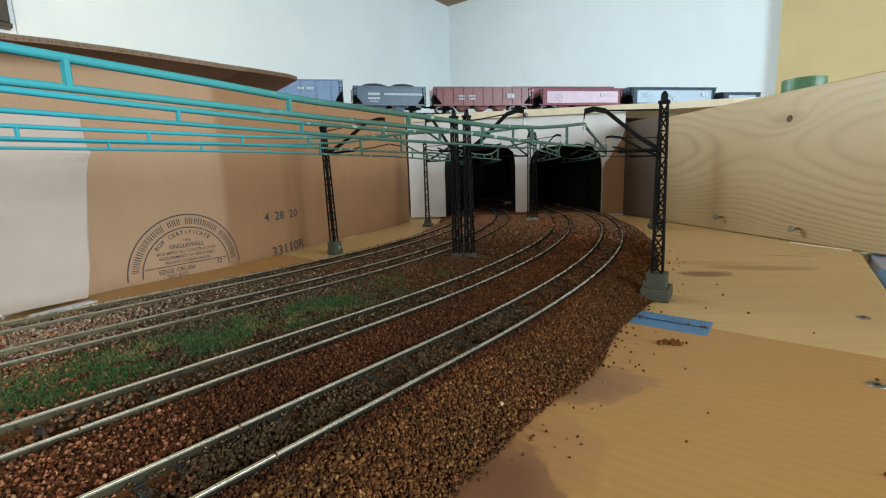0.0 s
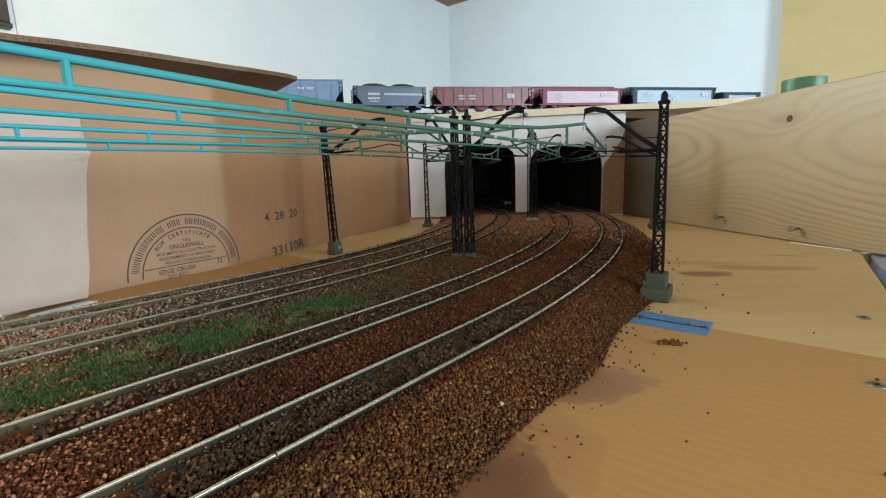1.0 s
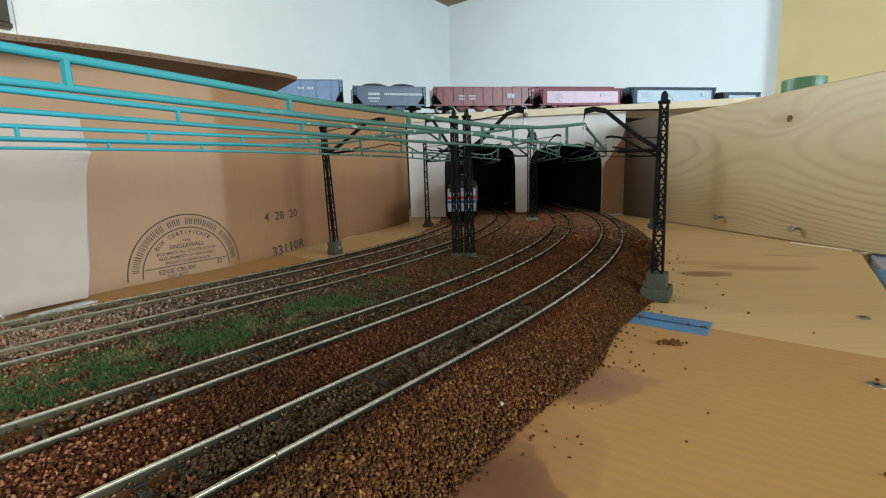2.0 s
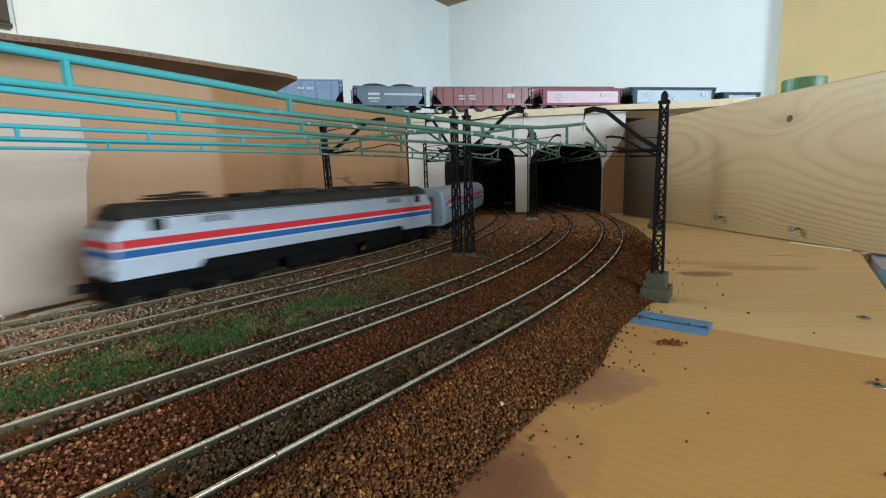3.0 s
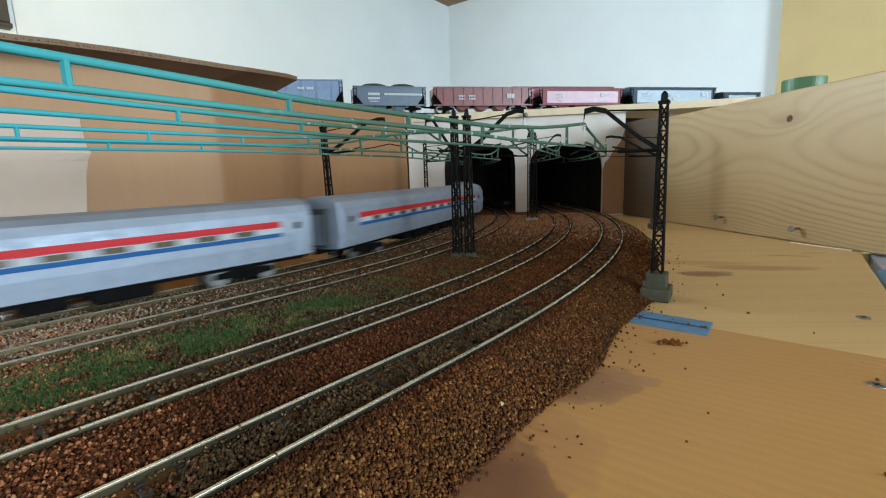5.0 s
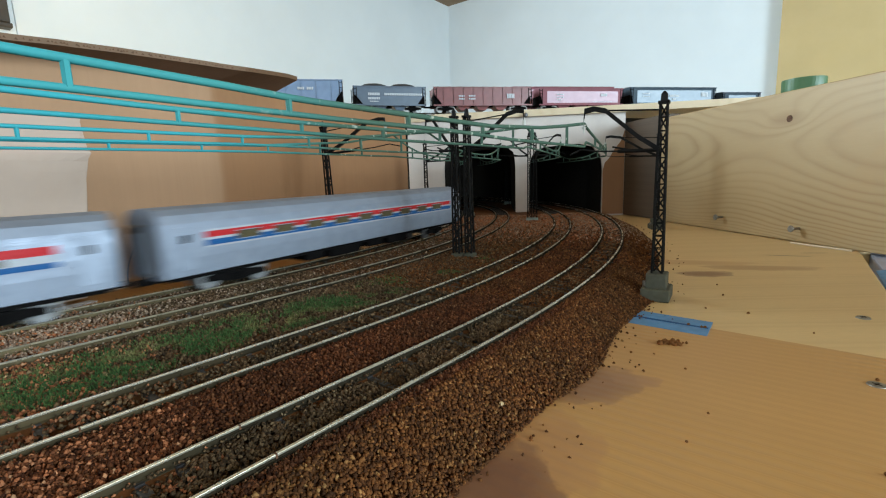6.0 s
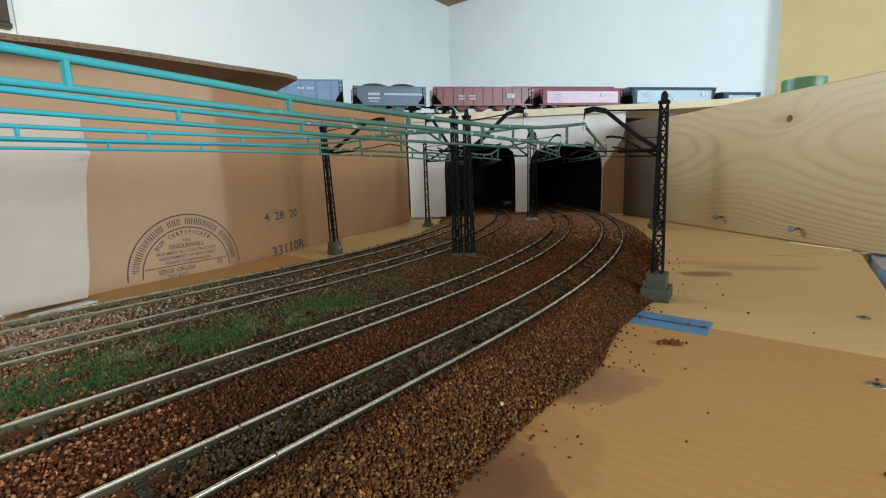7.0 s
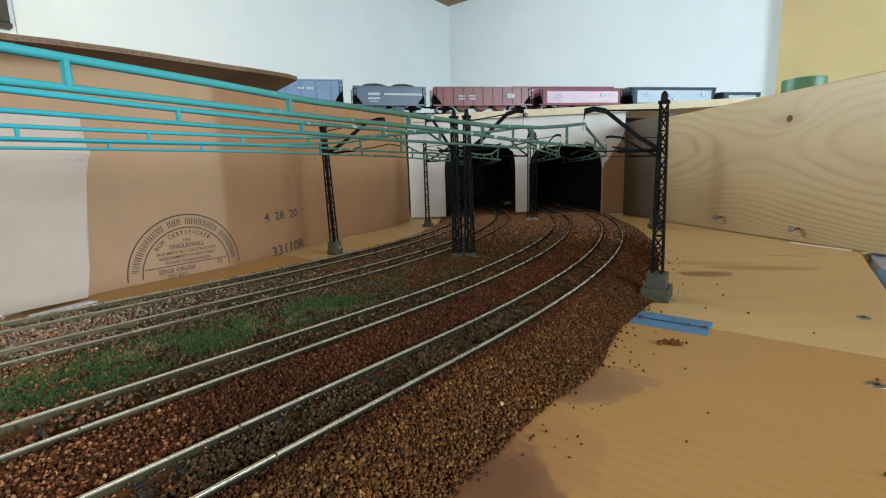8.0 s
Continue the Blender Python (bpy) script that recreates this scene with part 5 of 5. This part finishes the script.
    box(bm, -e + 40.5, e - 40.5, -15.6, 15.6, 10.5, 18.2, 0.6)
    box(bm, -30, 30, -15.2, 15.2, 3, 11, 1.0)
    part("underframe", bm, M["under"], th)
    for x in (-76, 76):
        bg = new("bogie")
        bg.parent = th
        bg.matrix_basis = pose(x * MM, 0, 0)
        bm = bmesh.new()
        for s in (-1, 1):
            box(bm, -40, 40, *sorted((s * 11.0, s * 13.2)), 4.0, 11.3, 0.8)
            for a in (-24, 0, 24):
                box(bm, a - 4, a + 4, *sorted((s * 12.8, s * 14.2)), 3.5, 9.5, 0.5)
            for a in (-12, 12):
                rod(bm, (a, s * 13.2, 4), (a, s * 13.2, 11), 1.8, 8)
        box(bm, -8, 8, -11, 11, 5, 12)
        part("bogie_frame", bm, M["under"], bg)
        for a in (-24, 0, 24):
            wheelset(bg, a, M["under"], 5.9)
    return th


def coach_ring(x, k=1.0, dz=0.0):
    half = [(13.5, 10.4), (16.4, 11.2), (17.6, 20.0), (17.9, 26.0), (17.6, 32.0), (16.8, 37.8), (14.8, 42.0), (10.5, 44.7), (4.0, 45.8)]
    return [(x, y * k, z + dz) for y, z in half] + [(x, -y * k, z + dz) for y, z in half[::-1]]


def side_y(z):
    pr = [(11.0, 16.4), (20.0, 17.6), (26.0, 17.9), (32.0, 17.6), (37.8, 16.8)]
    return float(np.interp(z, [p[0] for p in pr], [p[1] for p in pr]))


def build_coach(name, label, style):
    th = thing(name, label, "railway coach", group="coaches of the train")
    e = COACH_L / 2
    bm = bmesh.new()
    loft(bm, [coach_ring(-e, 0.93), coach_ring(-e + 1.5), coach_ring(e - 1.5), coach_ring(e, 0.93)])
    part("body", bm, M["silver"], th, "fluted silver body")
    # fine flutes along the roof and lower sides
    for side in (-1, 1):
        for z in (34.8, 36.0, 37.2):
            bm = bmesh.new()
            y = side_y(z) * side
            box(bm, -e + 3, e - 3, *sorted((y - 0.25 * side, y + 0.03 * side)), z - 0.25, z + 0.25)
            part("flute", bm, M["silver"], th)
        top, pitch, wz0, wz1, ww = (33.4, 20.5, 26.9, 29.6, 11.5) if style == "long" else (32.6, 25.0, 26.8, 31.0, 15.0)
        bands = [("red_stripe", 29.8, top, "red"), ("white_stripe", 26.6, 29.8, "white"), ("blue_stripe", 24.2, 26.6, "blue")] if style == "long" else [("white_stripe", 32.6, 33.6, "white"), ("red_stripe", 29.4, 32.6, "red"), ("white_stripe", 28.2, 29.4, "white"), ("blue_stripe", 25.2, 28.2, "blue"), ("white_stripe", 24.2, 25.2, "white")]
        x0, x1 = -e + 22, e - 22
        for nm, z0, z1, mat in bands:
            bm = bmesh.new()
            prof = [(side * (side_y(z0) + 0.28), z0), (side * (side_y((z0 + z1) / 2) + 0.3), (z0 + z1) / 2), (side * (side_y(z1) + 0.28), z1), (side * (side_y(z1) - 0.4), z1), (side * (side_y(z0) - 0.4), z0)]
            loft(bm, [[(x, y, z) for y, z in prof] for x in (x0, x1)])
            part(nm, bm, M[mat], th)
        n = int((x1 - x0 - 12) / pitch)
        for i in range(n):
            x = (i - (n - 1) / 2) * pitch
            win = new("window")
            win.parent = th
            win.matrix_basis = pose(x * MM, 0, 0)
            bm = bmesh.new()
            ya, yb = side * (side_y(wz0) + 0.2), side * (side_y(wz1) + 0.2)
            k = side * 0.25
            ring = lambda g, d: [(-ww / 2 - g, ya + d, wz0 - g), (ww / 2 + g, ya + d, wz0 - g), (ww / 2 + g, yb + d, wz1 + g), (-ww / 2 - g, yb + d, wz1 + g)]
            loft(bm, [ring(0, k), ring(0, -k)])
            part("pane", bm, M["pane"], win)
            bm = bmesh.new()
            for z, y in ((wz0 - 0.2, ya), (wz1 + 0.2, yb)):
                box(bm, -ww / 2 - 0.4, ww / 2 + 0.4, *sorted((y, y + side * 0.4)), z - 0.2, z + 0.2)
            part("frame", bm, M["silver"], win)
        for x in (-e + 11, e - 11):
            bm = bmesh.new()
            y = side * side_y(24)
            box(bm, x - 4.2, x + 4.2, *sorted((y - side * 0.8, y + side * 0.12)), 14.4, 36.0)
            dr = part("door", bm, M["silver"], th)
            bm = bmesh.new()
            box(bm, x - 2.0, x + 2.0, *sorted((y, y + side * 0.3)), 28.0, 32.0)
            part("door_pane", bm, M["glass"], dr)
    for s in (-1, 1):
        bm = bmesh.new()
        box(bm, *sorted((s * (e - 0.5), s * (e + 3.5))), -8.5, 8.5, 12.5, 38, 0.8)
        dp = part("diaphragm", bm, M["dark_grey"], th, "dark grey gangway diaphragm")
        bm = bmesh.new()
        box(bm, *sorted((s * (e + 3.3), s * (e + 3.8))), -4.4, 4.4, 13.5, 34)
        part("gangway_door", bm, M["silver"], dp)
        bm = bmesh.new()
        box(bm, *sorted((s * (e - 10), s * (e + 6.6))), -1.5, 1.5, 7.5, 10.5)
        part("coupler", bm, M["under"], th)
    bm = bmesh.new()
    box(bm, -e + 4, e - 4, -13, 13, 8.6, 11.0)
    part("underframe", bm, M["under"], th)
    for x0, x1, z0 in ((-58, -30, 3.6), (-24, -6, 4.6), (2, 34, 3.2), (40, 56, 4.4)):
        bm = bmesh.new()
        box(bm, x0, x1, -14, 14, z0, 10.3, 0.6)
        part("equipment_box", bm, M["under"], th)
    for x in (-104, 104):
        truck(th, x, 14.5, 5.3)
    return th


LOCO = build_loco()
COACHES = [build_coach("passenger_coach", "silver passenger coach with red, white and blue window band", "long")]
for _i in range(2):
    COACHES.append(copy_thing(COACHES[0], Matrix()))
COACHES.append(build_coach("passenger_coach", "silver end coach with wide windows and striped band", "wide"))

# ---------------------------------------------------------------- small things on the boards


def build_small():
    rnd = random.Random(21)
    bm = bmesh.new()
    prism(bm, [(82, 198), (92, 217), (119, 193), (107, 177)], 0.03, 0.25)
    tp = part("tape_strip", bm, M["tape"], None)
    tagged(tp, "blue painter's tape across the board joint", "tape")
    bm = bmesh.new()
    a, b = Vector((87.5, 207, 0)), Vector((112.5, 185.4, 0))
    n = Vector((0.65, 0.76, 0))
    prism(bm, [tuple((p + n * k)[:2]) for p, k in ((a, -1.0), (b, -0.7), (b, 0.7), (a, 1.0))], 0.26, 0.4)
    part("dark_crease", bm, M["blue"], tp)
    for i in range(7):
        p = a.lerp(b, rnd.random()) + n * rnd.uniform(-1.2, 1.2)
        clod((p.x, p.y, 0.25), rnd.uniform(0.3, 0.9), rnd)
    for k in range(44):
        clod((88 + rnd.gauss(0, 2.8), 171 + rnd.gauss(0, 1.3), 0), rnd.uniform(0.35, 1.05), rnd)
    spots = [(136, 134), (142, 204), (128, 214), (160, 258), (150, 236), (131, 246), (82, 147), (150, 176), (70, 163), (104, 199), (60, 105), (96, 90), (73, 118)]
    for x, y in spots:
        clod((x, y, 0), rnd.uniform(0.3, 0.75), rnd)
    # sunk bright screw heads
    for x, y in ((186, 193), (133, 131)):
        sc = thing("screw", "bright screw head sunk in the board", "screw", (x, y, 0), 20)
        bm = bmesh.new()
        rod(bm, (0, 0, -0.5), (0, 0, 0.3), 2.9, 16, 2.4)
        part("head", bm, M["screw"], sc)
        bm = bmesh.new()
        box(bm, -1.3, 1.3, -0.25, 0.25, 0.2, 0.34)
        box(bm, -0.25, 0.25, -1.3, 1.3, 0.2, 0.34)
        part("slot", bm, M["rail_side"], sc)
    # a pale strip along the plank's foot, added for light leaking underneath
    bm = bmesh.new()
    a, b = Vector((305.5, 392, 0)), Vector((317.5, 344, 0))
    n = Vector((0.97, 0.24, 0))
    prism(bm, [tuple((p + n * k)[:2]) for p, k in ((a, -0.6), (b, -1.2), (b, 0.5), (a, 0.4))], 0.0, 1.3)
    tagged(from_bm("light_strip", bm, M["deck"]), "pale strip for the light leaking under the plank", "wood sliver")
    # round green cup behind the plank
    cup = thing("green_cup", "dull green plastic cup standing behind the plank", "cup", (393, 505, 0))
    bm = bmesh.new()
    prof = [(15, 0), (19.8, 156), (19.5, 157.6), (18.4, 157.8), (17.8, 156.5), (14, 4)]
    loft(bm, [[(r * math.cos(t), r * math.sin(t), z) for t in (2 * math.pi * i / 40 for i in range(40))] for r, z in prof], True, True)
    part("wall", bm, M["green"], cup)
    # bright ball-headed pin in the deck's edge
    x, y = on_portal(184, -6)
    pin = thing("ball_pin", "bright ball-headed pin in the deck edge", "pin", (x, y, 155.5))
    bm = bmesh.new()
    bmesh.ops.create_icosphere(bm, subdivisions=3, radius=3.8)
    bmesh.ops.translate(bm, vec=(0, -4, 0), verts=bm.verts)
    part("head", bm, M["wheel"], pin, smooth=True)
    bm = bmesh.new()
    rod(bm, (0, -2, 0), (0, 8, 0), 0.6, 6)
    part("shaft", bm, M["screw"], pin)


def clod(at, r, rnd):
    bm = bmesh.new()
    bmesh.ops.create_icosphere(bm, subdivisions=1, radius=r)
    for v in bm.verts:
        v.co *= rnd.uniform(0.65, 1.25)
        v.co.z = max(v.co.z, -r * 0.4)
    bmesh.ops.translate(bm, vec=(0, 0, r * 0.4), verts=bm.verts)
    ob = from_bm("ballast_crumb", bm, M["ballast"])
    ob.matrix_basis = pose(at[0] * MM, at[1] * MM, at[2] * MM)
    tagged(ob, "loose brown ballast crumb on the board", "crumb", "loose crumbs")


build_small()

# ---------------------------------------------------------------- what moves


def train_front(t):
    """Place of the train's front along the far track, in millimetres."""
    i = max(k for k in range(1, len(FRONT) - 2) if FRONT[k][0] <= t + 1e-9)
    (ta, a), (tb, b), (tc, c), (td, d) = FRONT[i - 1:i + 3]
    w = (t - tb) / (tc - tb)
    m0 = (c - a) / (tc - ta) * (tc - tb)
    m1 = (d - b) / (td - tb) * (tc - tb)
    return b * (2 * w ** 3 - 3 * w * w + 1) + m0 * (w ** 3 - 2 * w * w + w) + c * (3 * w * w - 2 * w ** 3) + m1 * (w ** 3 - w * w)


def car_pose(mid, half):
    (xa, ya), _ = far_line(mid - half)
    (xb, yb), _ = far_line(mid + half)
    ang = math.atan2(ya - yb, xa - xb)
    return ((xa + xb) / 2, (ya + yb) / 2, ang), (math.atan2(*heading(mid - half)) - ang, math.atan2(*heading(mid + half)) - ang)


def heading(d):
    (x0, y0), _ = far_line(d + 3)
    (x1, y1), _ = far_line(d - 3)
    return y1 - y0, x1 - x0


def motions():
    cars = [(LOCO, LOCO_L, 76.0)] + [(c, COACH_L, 104.0) for c in COACHES]
    at = 0.0
    for ob, L, half in cars:
        rows, turns = [], ([], [])
        for i in range(81):
            t = i / 10
            (x, y, a), ba = car_pose(train_front(t) + at + L / 2, half)
            rows.append((t, pose(x * MM, y * MM, RAIL * MM, 0, 0, math.degrees(a))))
            for k in (0, 1):
                w = (ba[k] + math.pi) % (2 * math.pi) - math.pi
                turns[k].append((t, pose((half if k == 0 else -half) * MM, 0, 0, 0, 0, math.degrees(w))))
        walk(ob, rows)
        for b in [c for c in ob.children if c.name.startswith("bogie")]:
            k = 0 if b.location.x > 0 else 1
            walk(b, turns[k])
        at += L + (GAP if ob is not LOCO else 15.0)


motions()
